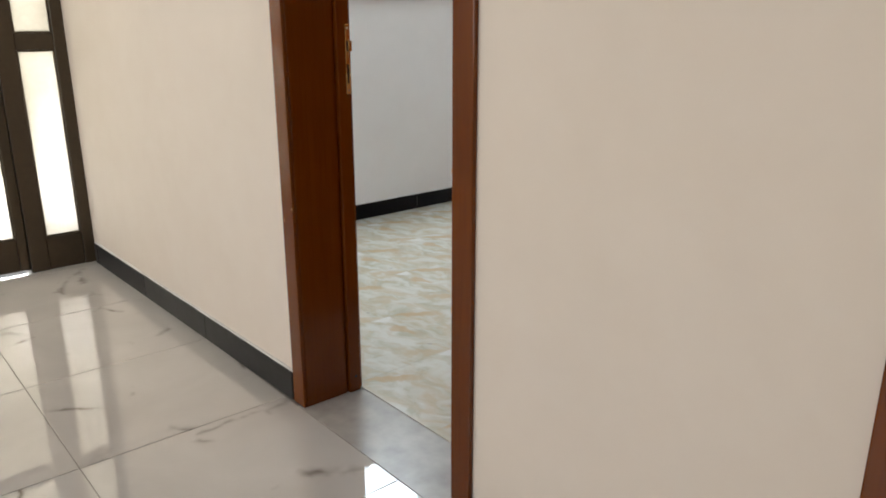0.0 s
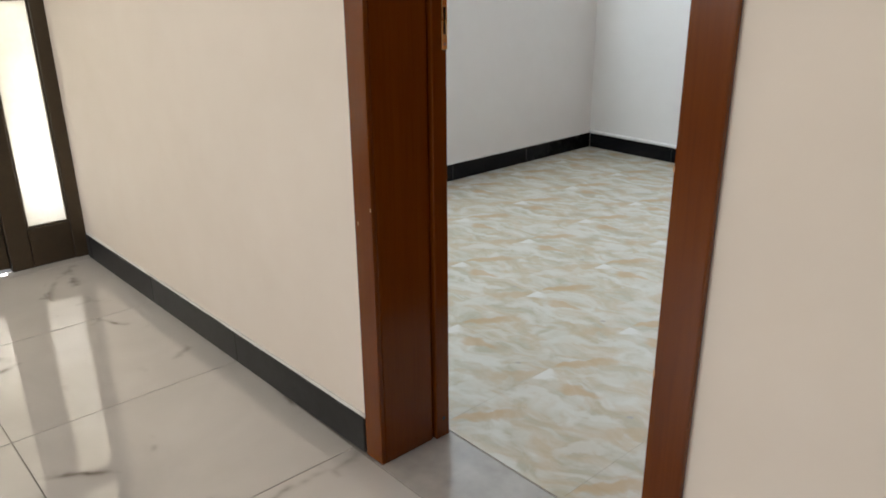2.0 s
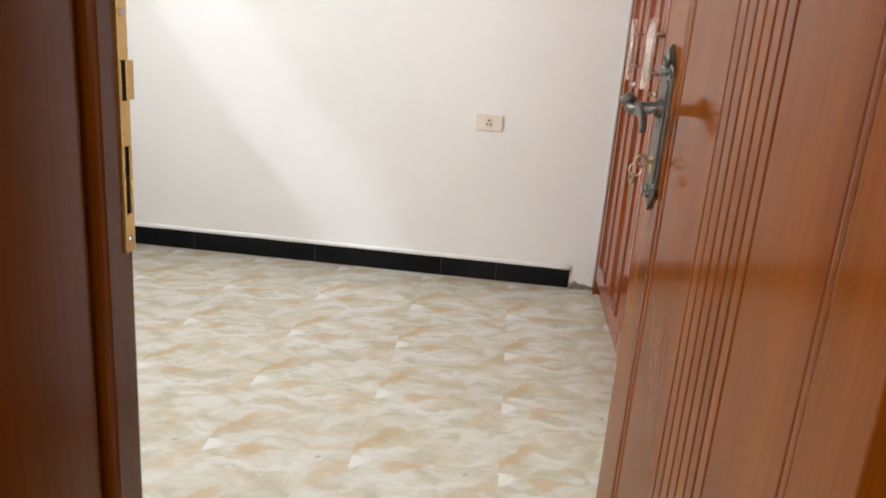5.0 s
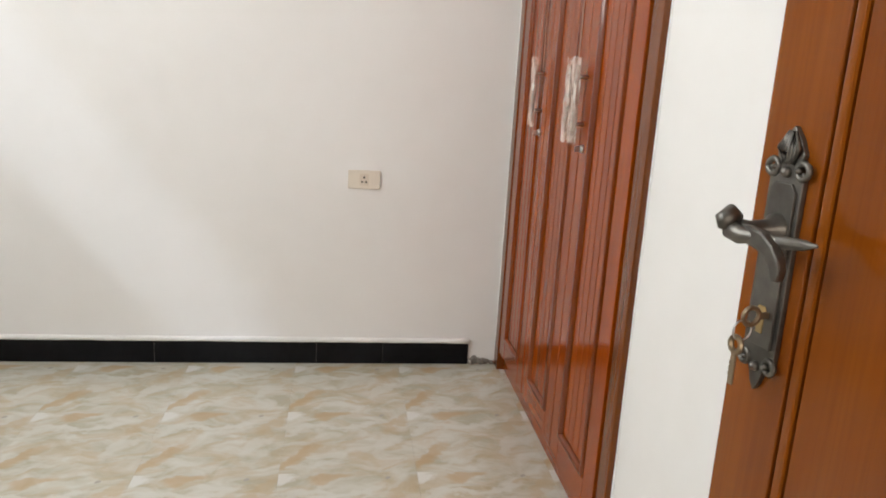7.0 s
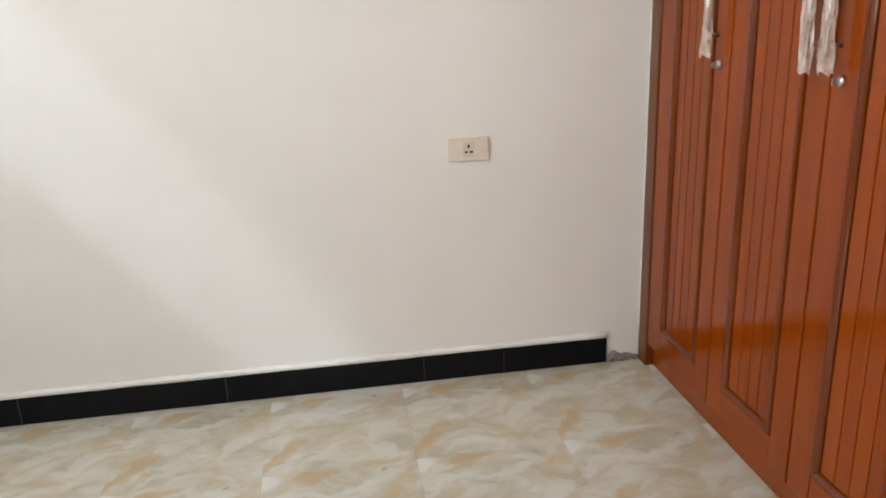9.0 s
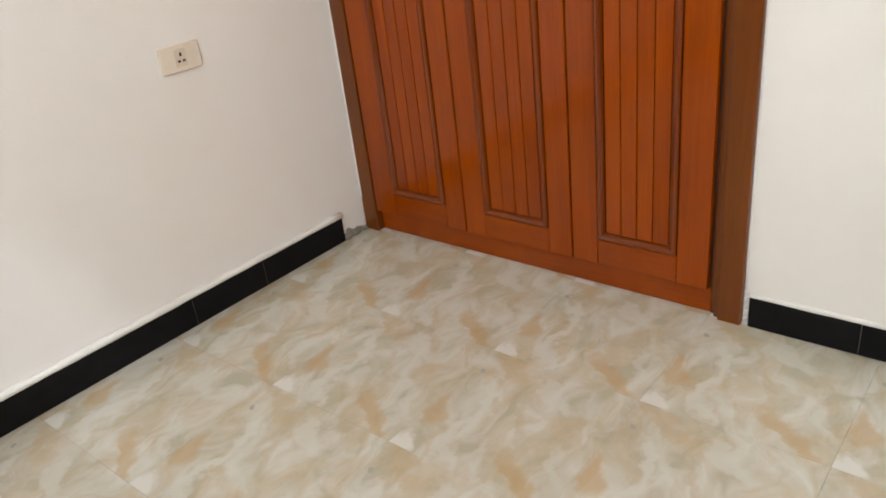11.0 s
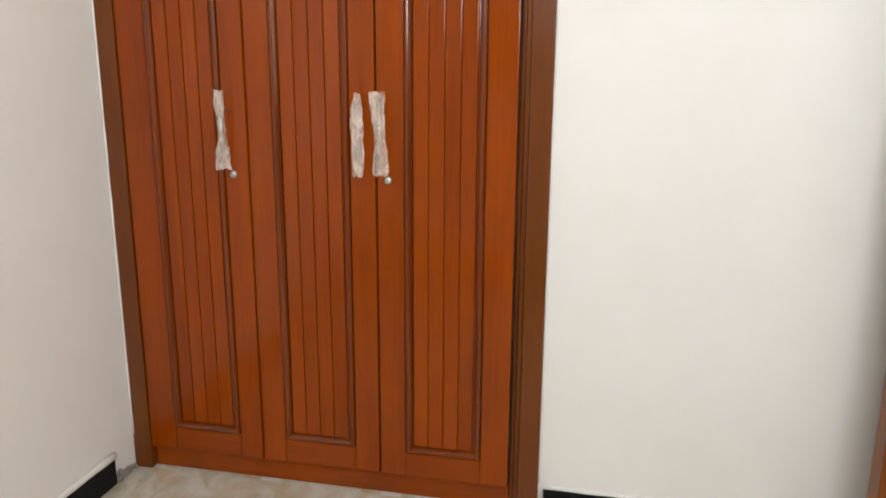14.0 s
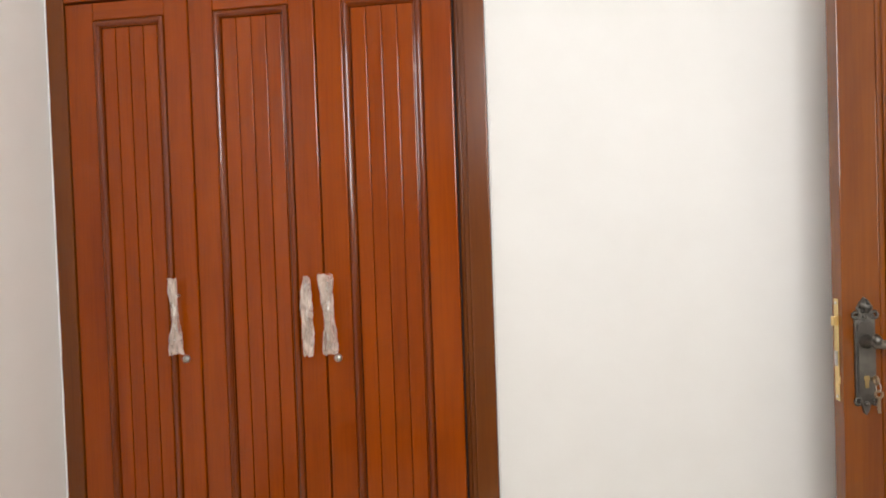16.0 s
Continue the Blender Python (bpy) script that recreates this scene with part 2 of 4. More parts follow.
def plastic_film():
    """Crumpled clear wrapping film, whitish where it folds."""
    m, n, l, b = material("plastic_film")
    v = coords(n, l)
    t = n.new("ShaderNodeBsdfTransparent")
    k = n.new("ShaderNodeMixShader")
    r = ramp(n, [(0.36, (0.18, 0.18, 0.18)), (0.66, (0.60, 0.60, 0.60))])
    l.new(tex(n, l, coords(n, l, (1, 1, 0.5)), 36, 4, 0.6, 0.8), r.inputs[0])
    l.new(r.outputs[0], k.inputs[0])
    b.inputs["Base Color"].default_value = (0.88, 0.72, 0.63, 1)
    b.inputs["Roughness"].default_value = 0.14
    l.new(t.outputs[0], k.inputs[1])
    l.new(b.outputs[0], k.inputs[2])
    bump(n, l, tex(n, l, coords(n, l, (1, 1, 0.3)), 46, 2, 0.5, 0.8), 0.7, 0.006, b)
    l.new(k.outputs[0], n["Material Output"].inputs["Surface"])
    return m


CREAM = paint("cream_wall_paint", (0.82, 0.738, 0.652), (0.79, 0.705, 0.615))
WHITE = paint("white_wall_paint", (0.825, 0.800, 0.775), (0.80, 0.772, 0.742))
CEILING = paint("ceiling_paint", (0.83, 0.82, 0.80), (0.80, 0.79, 0.77))
ORANGE = ((0.222, 0.0325, 0.0005), (0.340, 0.0590, 0.0010))
RED_BROWN = ((0.110, 0.0220, 0.0010), (0.172, 0.0430, 0.0018))
WOOD = varnished_wood("orange_brown_varnished_wood", *ORANGE, 0.14, 2, 0.38)
WOOD_Y = varnished_wood("orange_brown_varnished_wood_level", *ORANGE, 0.14, 1, 0.38)
FRAME_WOOD = varnished_wood("red_brown_varnished_wood", *RED_BROWN, 0.19, 2, 0.32)
FRAME_WOOD_X = varnished_wood("red_brown_varnished_wood_level", *RED_BROWN, 0.19, 0, 0.32)
DOOR_WOOD = varnished_wood("brown_varnished_door_wood", (0.135, 0.0280, 0.0022), (0.245, 0.0650, 0.0048), 0.13, 2, 0.46)
BEAD_WOOD = varnished_wood("dark_stained_moulding_wood", (0.135, 0.0200, 0.0008), (0.210, 0.0365, 0.0014), 0.16, 2, 0.5, 0.2)
POST_WOOD = varnished_wood("olive_brown_varnished_wood", (0.112, 0.0235, 0.0020), (0.185, 0.0465, 0.0040), 0.2)
BARE_WOOD = simple("bare_pale_wood", (0.50, 0.27, 0.12), 0.7, 0, 0.2, 80, 0.1)
BLACK_TILE = simple("black_glazed_tile", (0.007, 0.007, 0.008), 0.2, 0, 0.3, 30, 0.03, 0.12)
GREY_TILE = simple("dark_grey_glazed_tile", (0.030, 0.030, 0.030), 0.3, 0, 0.3, 30, 0.03, 0.12)
JOINT = simple("grimy_joint", (0.10, 0.095, 0.085), 0.9, 0, 0.3, 90, 0.2)
HALL_TILE = polished_tile()
ROOM_TILE = printed_tile()
STONE = simple("scuffed_grey_stone", (0.43, 0.41, 0.38), 0.24, 0, 0.26, 15, 0.04)
GROUT = simple("pale_grout", (0.60, 0.555, 0.47), 0.9, 0, 0.25, 120, 0.3)
GROUT_HALL = simple("grey_grout", (0.30, 0.28, 0.255), 0.9, 0, 0.25, 120, 0.3)
FILLER = simple("white_filler", (0.80, 0.785, 0.76), 0.75, 0, 0.06, 150, 0.4)
MORTAR = simple("grey_mortar", (0.25, 0.22, 0.19), 0.95, 0, 0.5, 70, 0.8)
BRONZE = simple("bronze_anodised_aluminium", (0.062, 0.045, 0.026), 0.38, 0.35, 0.12, 40, 0.02)
ANTIQUE = simple("antiqued_dark_metal", (0.135, 0.125, 0.112), 0.36, 0.85, 0.45, 55, 0.12)
BRASS = simple("polished_brass", (0.78, 0.56, 0.24), 0.26, 1.0, 0.15, 60, 0.04)
STEEL = simple("brushed_steel", (0.55, 0.53, 0.50), 0.3, 1.0, 0.15, 90, 0.05)
KEY_METAL = simple("worn_key_metal", (0.30, 0.225, 0.15), 0.36, 0.8, 0.25, 60, 0.06)
HINGE = simple("worn_hinge_metal", (0.135, 0.050, 0.022), 0.4, 0.0, 0.3, 60, 0.1, 0.3)
DULL_BRASS = simple("dull_brass", (0.50, 0.36, 0.17), 0.38, 0.9, 0.25, 60, 0.06)
# near-black that paints the shade inside gaps and holes
DARK = simple("recess_shade_black", (0.010, 0.008, 0.007), 0.8, 0, 0.2, 40, 0.0)
SOCKET = simple("ivory_plastic", (0.74, 0.655, 0.555), 0.35, 0, 0.04, 30, 0.01)
SOCKET_IN = simple("ivory_plastic_insert", (0.68, 0.585, 0.48), 0.4, 0, 0.04, 30, 0.01)
FROST = frosted_glass()
GLASS = clear_glass()
FILM = plastic_film()
GROUND = simple("pale_paving", (0.34, 0.32, 0.29), 0.9, 0, 0.25, 3, 0.2)

# ---- mesh helpers ----
ROOT = {}


def thing(name, at=(0, 0, 0), turn=0, label="", category="", group="", kind=""):
    ob = new(name)
    ob.empty_display_size = 0.05
    ob.matrix_world = pose(*at, 0, 0, turn)
    ROOT[ob] = pose(*at, 0, 0, turn)
    return tagged(ob, label, category, group, kind)


def link_mesh(name, bm, mat, smooth=False):
    me = bpy.data.meshes.new(name)
    bmesh.ops.recalc_face_normals(bm, faces=bm.faces)
    bm.to_mesh(me)
    bm.free()
    for p in me.polygons:
        p.use_smooth = smooth
    me.materials.append(mat)
    return new(name, me)


def part(name, bm, mat, parent, label="", smooth=False, local=False):
    """One mesh under a thing or a part. The bmesh is in world metres, or in the thing's own when local."""
    m = ROOT[parent]
    if not local:
        bmesh.ops.transform(bm, matrix=m.inverted(), verts=bm.verts)
    ob = link_mesh(name, bm, mat, smooth)
    ob.parent = parent
    ROOT[ob] = m
    return tagged(ob, label)


def single(name, bm, mat, at, label, category="", group="", kind="", smooth=False):
    """A thing that is one mesh, its origin at its base."""
    bmesh.ops.translate(bm, vec=-Vector(at), verts=bm.verts)
    ob = link_mesh(name, bm, mat, smooth)
    ob.location = at
    ROOT[ob] = pose(*at)
    return tagged(ob, label, category, group, kind)


def box(x0, x1, y0, y1, z0, z1, bevel=0.0, seg=1, bm=None):
    b = bmesh.new()
    r = bmesh.ops.create_cube(b, size=1.0)
    for v in r["verts"]:
        v.co = Vector(((x0 + x1) / 2 + v.co.x * (x1 - x0), (y0 + y1) / 2 + v.co.y * (y1 - y0), (z0 + z1) / 2 + v.co.z * (z1 - z0)))
    if bevel:
        bmesh.ops.bevel(b, geom=list(b.edges), offset=bevel, segments=seg, affect="EDGES", profile=0.6)
    if bm is None:
        return b
    return join(bm, b)


def join(bm, other):
    me = bpy.data.meshes.new("tmp")
    other.to_mesh(me)
    other.free()
    bm.from_mesh(me)
    bpy.data.meshes.remove(me)
    return bm


def boxes(rows, bevel=0.0, seg=1):
    bm = bmesh.new()
    for r in rows:
        box(*r, bevel=bevel, seg=seg, bm=bm)
    return bm


def tube(points, radii, sides=12, squash=1.0, up=Vector((0, 0, 1))):
    """A round bar along points with a radius at each, closed at both ends."""
    bm = bmesh.new()
    rings = []
    pts = [Vector(p) for p in points]
    for i, p in enumerate(pts):
        d = (pts[min(i + 1, len(pts) - 1)] - pts[max(i - 1, 0)]).normalized()
        a = d.cross(up)
        a = a.normalized() if a.length > 0.05 else d.cross(Vector((1, 0, 0))).normalized()
        b = a.cross(d).normalized()
        rings.append([bm.verts.new(p + radii[i] * (math.cos(k * math.tau / sides) * a + squash * math.sin(k * math.tau / sides) * b)) for k in range(sides)])
    for u, v in zip(rings, rings[1:]):
        for k in range(sides):
            bm.faces.new((u[k], u[(k + 1) % sides], v[(k + 1) % sides], v[k]))
    bm.faces.new(rings[0])
    bm.faces.new(rings[-1])
    return bm


def prism(outline, depth, way=0, at=0.0, bevel=0.0):
    """An outline of (across, up) pairs, extruded along x (way 0) or y (way 1)."""
    bm = bmesh.new()
    vs = [bm.verts.new((at, u, w) if way == 0 else (u, at, w)) for u, w in outline]
    f = bm.faces.new(vs)
    r = bmesh.ops.extrude_face_region(bm, geom=[f])
    vec = Vector((depth, 0, 0)) if way == 0 else Vector((0, depth, 0))
    bmesh.ops.translate(bm, vec=vec, verts=[v for v in r["geom"] if isinstance(v, bmesh.types.BMVert)])
    if bevel:
        bmesh.ops.bevel(bm, geom=list(bm.edges), offset=bevel, segments=2, affect="EDGES", profile=0.6)
    return bm


def ring_loop(centre, radius, wire, way, sides=18):
    """A closed wire ring; way names the axis that it faces."""
    c = Vector(centre)
    ax = {"x": (Vector((0, 1, 0)), Vector((0, 0, 1))), "y": (Vector((1, 0, 0)), Vector((0, 0, 1)))}[way]
    pts = [c + radius * (math.cos(k * math.tau / sides) * ax[0] + math.sin(k * math.tau / sides) * ax[1]) for k in range(sides + 1)]
    return tube(pts, [wire] * (sides + 1), 6, up=ax[0].cross(ax[1]))


# ---- plan ----
HALL_Y, ROOM_Y = 0.012, 0.210          # faces of the wall between hall and bedroom
FAR_Y, LEFT_X, RIGHT_X = 3.082, -1.785, 0.772
OUT_X = -1.985                         # outer face of the wall beside the street
HALL_S, HALL_E = -3.80, 3.2
TOP = 2.70
OPEN_0, OPEN_1 = -0.030, 0.728         # rough opening of the bedroom doorway
OPEN_2, OPEN_3 = 1.608, 2.416          # rough opening of the next door

# ---- walls, ceilings ----


def structure(name, bm, mat, label):
    return single(name, bm, mat, (0, 0, 0), label, kind="structure")


def skin(name, rows, mat, label):
    return structure(name, boxes(rows), mat, label)


def holed(u0, u1, z1, holes, v0, v1, along="x"):
    """A wall from u0 to u1 and up to z1, v0 to v1 thick, with (u, u, z, z) openings through it, as one closed mesh."""
    us = sorted({u0, u1, *[a for h in holes for a in h[:2]]})
    zs = sorted({0.0, z1, *[a for h in holes for a in h[2:]]})
    solid = {(i, k) for i in range(len(us) - 1) for k in range(len(zs) - 1)
             if not any(h[0] <= us[i] and us[i + 1] <= h[1] and h[2] <= zs[k] and zs[k + 1] <= h[3] for h in holes)}
    bm, made = bmesh.new(), {}

    def at(i, v, k):
        if (i, v, k) not in made:
            made[i, v, k] = bm.verts.new((us[i], v, zs[k]) if along == "x" else (v, us[i], zs[k]))
        return made[i, v, k]

    for i, k in solid:
        for v in (v0, v1):
            bm.faces.new((at(i, v, k), at(i + 1, v, k), at(i + 1, v, k + 1), at(i, v, k + 1)))
        for near, ring in (((i - 1, k), ((i, k), (i, k + 1))), ((i + 1, k), ((i + 1, k), (i + 1, k + 1))),
                           ((i, k - 1), ((i, k), (i + 1, k))), ((i, k + 1), ((i, k + 1), (i + 1, k + 1)))):
            if near not in solid:
                (a, b), (c, d) = ring
                bm.faces.new((at(a, v0, b), at(c, v0, d), at(c, v1, d), at(a, v1, b)))
    return bm


# wall between hall and bedroom: a cream hall face and a white bedroom face
MID = 0.11
DOORWAYS = [(OPEN_0, OPEN_1, 0.0, 2.085), (OPEN_2, OPEN_3, 0.0, 2.085)]
SKEW = 0.018                           # the hall wall west of the doorway runs out of square by this much a metre
bm = holed(OUT_X, HALL_E, TOP, DOORWAYS, HALL_Y, MID)
for v in bm.verts:
    if v.co.x < OPEN_0 and v.co.y < MID - 0.01:
        v.co.y += SKEW * (v.co.x - OPEN_0)
structure("wall_hall_north", bm, CREAM, "cream painted hall wall with two doorways")
structure("wall_bedroom_south", holed(LEFT_X - 0.2, HALL_E, TOP, DOORWAYS, MID, ROOM_Y), WHITE, "white painted bedroom wall around the doorway")
skin("wall_bedroom_north", [(LEFT_X - 0.2, RIGHT_X + 0.75, FAR_Y, FAR_Y + 0.2, 0, TOP)], WHITE, "white painted bedroom wall with a socket")
WIN_0, WIN_1, SILL, HEAD = 0.50, 2.42, 1.26, 2.62
structure("wall_bedroom_west", holed(ROOM_Y, FAR_Y, TOP, [(WIN_0, WIN_1, SILL, HEAD)], OUT_X, LEFT_X, "y"), WHITE, "white painted bedroom wall with the window")
WD_0, WD_TOP = 1.765, 2.16
structure("wall_bedroom_east", holed(ROOM_Y, FAR_Y, TOP, [(WD_0 + 0.012, FAR_Y, 0.0, WD_TOP)], RIGHT_X, RIGHT_X + 0.15, "y"), WHITE, "white painted bedroom wall beside the wardrobe")
skin("wall_niche_back", [(RIGHT_X + 0.60, RIGHT_X + 0.75, WD_0 - 0.13, FAR_Y, 0, TOP)], WHITE, "plain wall behind the wardrobe")
skin("wall_niche_side", [(RIGHT_X + 0.15, RIGHT_X + 0.60, WD_0 - 0.13, WD_0 - 0.002, 0, TOP)], WHITE, "plain wall at the wardrobe's side")
# assumed opening in the unseen south wall, made for the added fill lamp
LW_0, LW_1 = -1.7, 1.3
structure("wall_hall_south", holed(OUT_X, HALL_E, TOP, [(LW_0, LW_1, 0.9, 2.3)], HALL_S - 0.2, HALL_S), CREAM, "cream painted hall wall with an assumed, unseen window opening")
skin("wall_hall_east", [(HALL_E, HALL_E + 0.2, HALL_S - 0.2, MID, 0, TOP)], CREAM, "cream painted wall at the hall's end")
ENT_S = -1.60
structure("wall_hall_west", holed(HALL_S, HALL_Y, TOP, [(ENT_S, HALL_Y, 0.0, 2.42)], OUT_X, OUT_X + 0.1, "y"), CREAM, "cream painted wall round the entrance")
skin("ceiling_hall", [(OUT_X - 0.2, HALL_E + 0.2, HALL_S - 0.2, MID, TOP, TOP + 0.15)], CEILING, "plain white hall ceiling")
skin("ceiling_bedroom", [(OUT_X - 0.2, RIGHT_X + 0.75, MID, FAR_Y + 0.2, TOP, TOP + 0.15)], CEILING, "plain white bedroom ceiling")
single("ground", box(-260, 260, -260, 260, -0.32, -0.18), GROUND, (0, 0, -0.32), "pale paved ground outside the house", kind="structure")

# ---- bedroom door frame ----


def door_frame(name, x0, x1, label, strike):
    """Jambs, head, stops and casings of a doorway whose clear width runs from x0 to x1."""
    f = thing(name, ((x0 + x1) / 2, 0.1, 0), label=label, kind="structure")
    top = 2.055
    for nm, s, x in (("jamb", -1, x0), ("jamb", 1, x1)):
        a, b = sorted((x, x + s * 0.029))
        bm = box(a, b, 0.0135, 0.160, 0.001, top, 0.003, 2)
        box(*sorted((x + s * 0.006, x + s * 0.029)), 0.160, 0.166, 0.001, top, 0.0, 1, bm)
        part(nm, bm, FRAME_WOOD, f)
        part("stop", box(*sorted((x - s * (0.009 if s < 0 else 0.016), x + s * 0.029)), 0.166, ROOM_Y - 0.0005, 0.001, top, 0.005, 3), FRAME_WOOD, f)
        lo, hi = sorted((x, x + s * (0.064 if s < 0 else 0.066)))
        bm = box(lo, hi, 0.0, 0.0125, 0.001, top, 0.004, 2)
        part("casing", bm, FRAME_WOOD, f)
        lo, hi = sorted((x + s * 0.008, x + s * (0.088 if s < 0 else 0.075)))
        part("casing", box(lo, hi, ROOM_Y + 0.0005, ROOM_Y + 0.014, 0.001, top, 0.004, 2), FRAME_WOOD, f)
    part("head", boxes([(x0 - 0.029, x1 + 0.029, 0.0135, ROOM_Y - 0.0005, top + 0.001, top + 0.029)], 0.003), FRAME_WOOD_X, f)
    part("casing", box(x0 - 0.088, x1 + 0.068, 0.0, 0.0125, top + 0.001, top + 0.085, 0.004, 2), FRAME_WOOD_X, f)
    part("casing", box(x0 - 0.088, x1 + 0.088, ROOM_Y + 0.0005, ROOM_Y + 0.014, top + 0.001, top + 0.085, 0.004, 2), FRAME_WOOD_X, f)
    if strike:
        xs = x0 + 0.0085
        bm = boxes([(xs, xs + 0.003, 0.194, 0.2085, 0.955, 0.986), (xs, xs + 0.003, 0.194, 0.1975, 0.986, 1.040), (xs, xs + 0.003, 0.2045, 0.2085, 0.986, 1.040),
                    (xs, xs + 0.003, 0.194, 0.2085, 1.040, 1.075), (xs, xs + 0.003, 0.194, 0.1975, 1.075, 1.105), (xs, xs + 0.003, 0.2045, 0.216, 1.075, 1.105),
                    (xs, xs + 0.003, 0.194, 0.2085, 1.105, 1.150)], 0.0006)
        sp = part("strike_plate", bm, BRASS, f, "brass strike plate")
        # black sheets in the plate's openings paint the shade of the bolt holes
        part("bolt_hole", boxes([(xs + 0.0002, xs + 0.0008, 0.1975, 0.2045, 0.986, 1.040), (xs + 0.0002, xs + 0.0008, 0.1975, 0.2045, 1.075, 1.105)]), DARK, sp)
        for z in (0.966, 1.140):
            part("screw", tube([(xs + 0.002, 0.201, z), (xs + 0.0042, 0.201, z)], [0.0035, 0.003], 10), STEEL, sp)
        for nx, nz, nh in ((0.6975, 0.545, 0.007), (0.6970, 0.860, 0.004), (-0.0035, 0.640, 0.004), (-0.0500, 0.600, 0.004)):
            part("nick", box(nx - 0.0013, nx + 0.0013, -0.0006, 0.001, nz - nh, nz + nh, 0.0005), BARE_WOOD, f, "pale nick in the varnish")
        # black disc on solid wood, its colour standing for a screw hole's shade
        part("filler_patch", tube([(0.0085, 0.190, 0.055), (0.0096, 0.190, 0.055)], [0.005, 0.005], 8), DARK, f, "dark screw hole near the floor")
    return f


door_1 = door_frame("door_1", 0.0, 0.696, "red-brown varnished wooden door frame with brass strike plate", True)
door_2 = door_frame("door_2", 1.638, 2.386, "red-brown varnished wooden frame of the next door", False)


# ---- door leaves ----


def plank_panel(parent, u0, u1, z0, z1, face, grooves, mat, flip=1):
    """Boards between grooves at given places, seen from the face side; local axes: u across, v thickness."""
    edges = [u0, *grooves, u1]
    for a, b in zip(edges, edges[1:]):
        lo, hi = sorted((face, face + flip * 0.010))
        part("panel_board", box(a + 0.0012, b - 0.0012, lo, hi, z0, z1, 0.0022, 1), mat, parent, local=True)


def bead(u0, u1, z0, z1, v0, v1, w=0.016):
    """A rounded moulding round a panel."""
    bm = bmesh.new()
    for r in ((u0, u0 + w, z0, z1), (u1 - w, u1, z0, z1), (u0 + w, u1 - w, z0, z0 + w), (u0 + w, u1 - w, z1 - w, z1)):
        box(r[0], r[1], v0, v1, r[2], r[3], 0.005, 3, bm)
    return bm


def lever_handle(parent, side, v, u, out):
    """Ornate back plate with scrolls, a curved lever and a lock cylinder; out is -1 or 1 along the leaf's thickness."""
    z0, z1 = 0.915, 1.095
    hw = 0.0235
    outline = [(-hw, z0), (-hw * 0.95, z0 - 0.006), (-0.010, z0 - 0.016), (-0.006, z0 - 0.030), (0, z0 - 0.038), (0.006, z0 - 0.030), (0.010, z0 - 0.016),
               (hw * 0.95, z0 - 0.006), (hw, z0), (hw, z1), (hw * 0.95, z1 + 0.005), (0.015, z1 + 0.014), (0.0185, z1 + 0.024), (0.011, z1 + 0.038),
               (0, z1 + 0.050), (-0.011, z1 + 0.038), (-0.0185, z1 + 0.024), (-0.015, z1 + 0.014), (-hw * 0.95, z1 + 0.005)]
    plate = part("handle_plate", prism([(u + a, b) for a, b in outline], out * 0.006, 1, v, 0.0012), ANTIQUE, parent, "antiqued dark metal back plate", local=True)
    inner = prism([(u - 0.0175, z0 + 0.010), (u + 0.0175, z0 + 0.010), (u + 0.0175, z1 - 0.012), (u + 0.011, z1 - 0.004), (u - 0.011, z1 - 0.004), (u - 0.0175, z1 - 0.012)],
                  out * 0.003, 1, v + out * 0.006, 0.0010)
    part("raised_field", inner, ANTIQUE, plate, local=True)
    for du, dz, r in ((-0.0205, z1 + 0.009, 0.0075), (0.0205, z1 + 0.009, 0.0075), (-0.0185, z0 - 0.007, 0.007), (0.0185, z0 - 0.007, 0.007)):
        bm = ring_loop((u + du, v + out * 0.006, dz), r, 0.0032, "y", 14)
        join(bm, tube([(u + du * 0.8, v + out * 0.004, dz), (u + du * 0.8, v + out * 0.012, dz)], [0.004, 0.002], 10))
        part("scroll", bm, ANTIQUE, plate, smooth=True, local=True)
    for dz in (z1 + 0.006, z0 - 0.012):
        part("stud", tube([(u, v + out * 0.004, dz), (u, v + out * 0.010, dz), (u, v + out * 0.013, dz)], [0.006, 0.005, 0.002], 12), ANTIQUE, plate, smooth=True, local=True)
    for k in range(7):
        a = (k - 3) * 0.0042
        part("shell_rib", tube([(u + a * 0.5, v + out * 0.007, z1 + 0.014), (u + a * 1.1, v + out * 0.0085, z1 + 0.028), (u + a * 0.35, v + out * 0.007, z1 + 0.045)],
                               [0.0022, 0.0026, 0.0012], 7), ANTIQUE, plate, smooth=True, local=True)
    zl = 1.045
    neck = tube([(u, v + out * 0.005, zl), (u, v + out * 0.012, zl), (u, v + out * 0.018, zl), (u, v + out * 0.040, zl), (u, v + out * 0.052, zl)],
                [0.017, 0.016, 0.010, 0.0085, 0.011], 14, up=Vector((1, 0, 0)))
    part("neck", neck, ANTIQUE, parent, smooth=True, local=True)
    s = side
    pts = [(u - s * 0.006, v + out * 0.055, zl + 0.004), (u, v + out * 0.060, zl + 0.001), (u + s * 0.012, v + out * 0.058, zl - 0.003), (u + s * 0.026, v + out * 0.052, zl - 0.001),
           (u + s * 0.044, v + out * 0.046, zl - 0.001), (u + s * 0.062, v + out * 0.044, zl + 0.001), (u + s * 0.080, v + out * 0.045, zl + 0.004), (u + s * 0.100, v + out * 0.050, zl + 0.008)]
    part("lever", tube(pts, [0.007, 0.0105, 0.0085, 0.0060, 0.0058, 0.0058, 0.0048, 0.0015], 14, 0.75, Vector((0, out, 0))), ANTIQUE, parent, "curved dark metal lever", smooth=True, local=True)
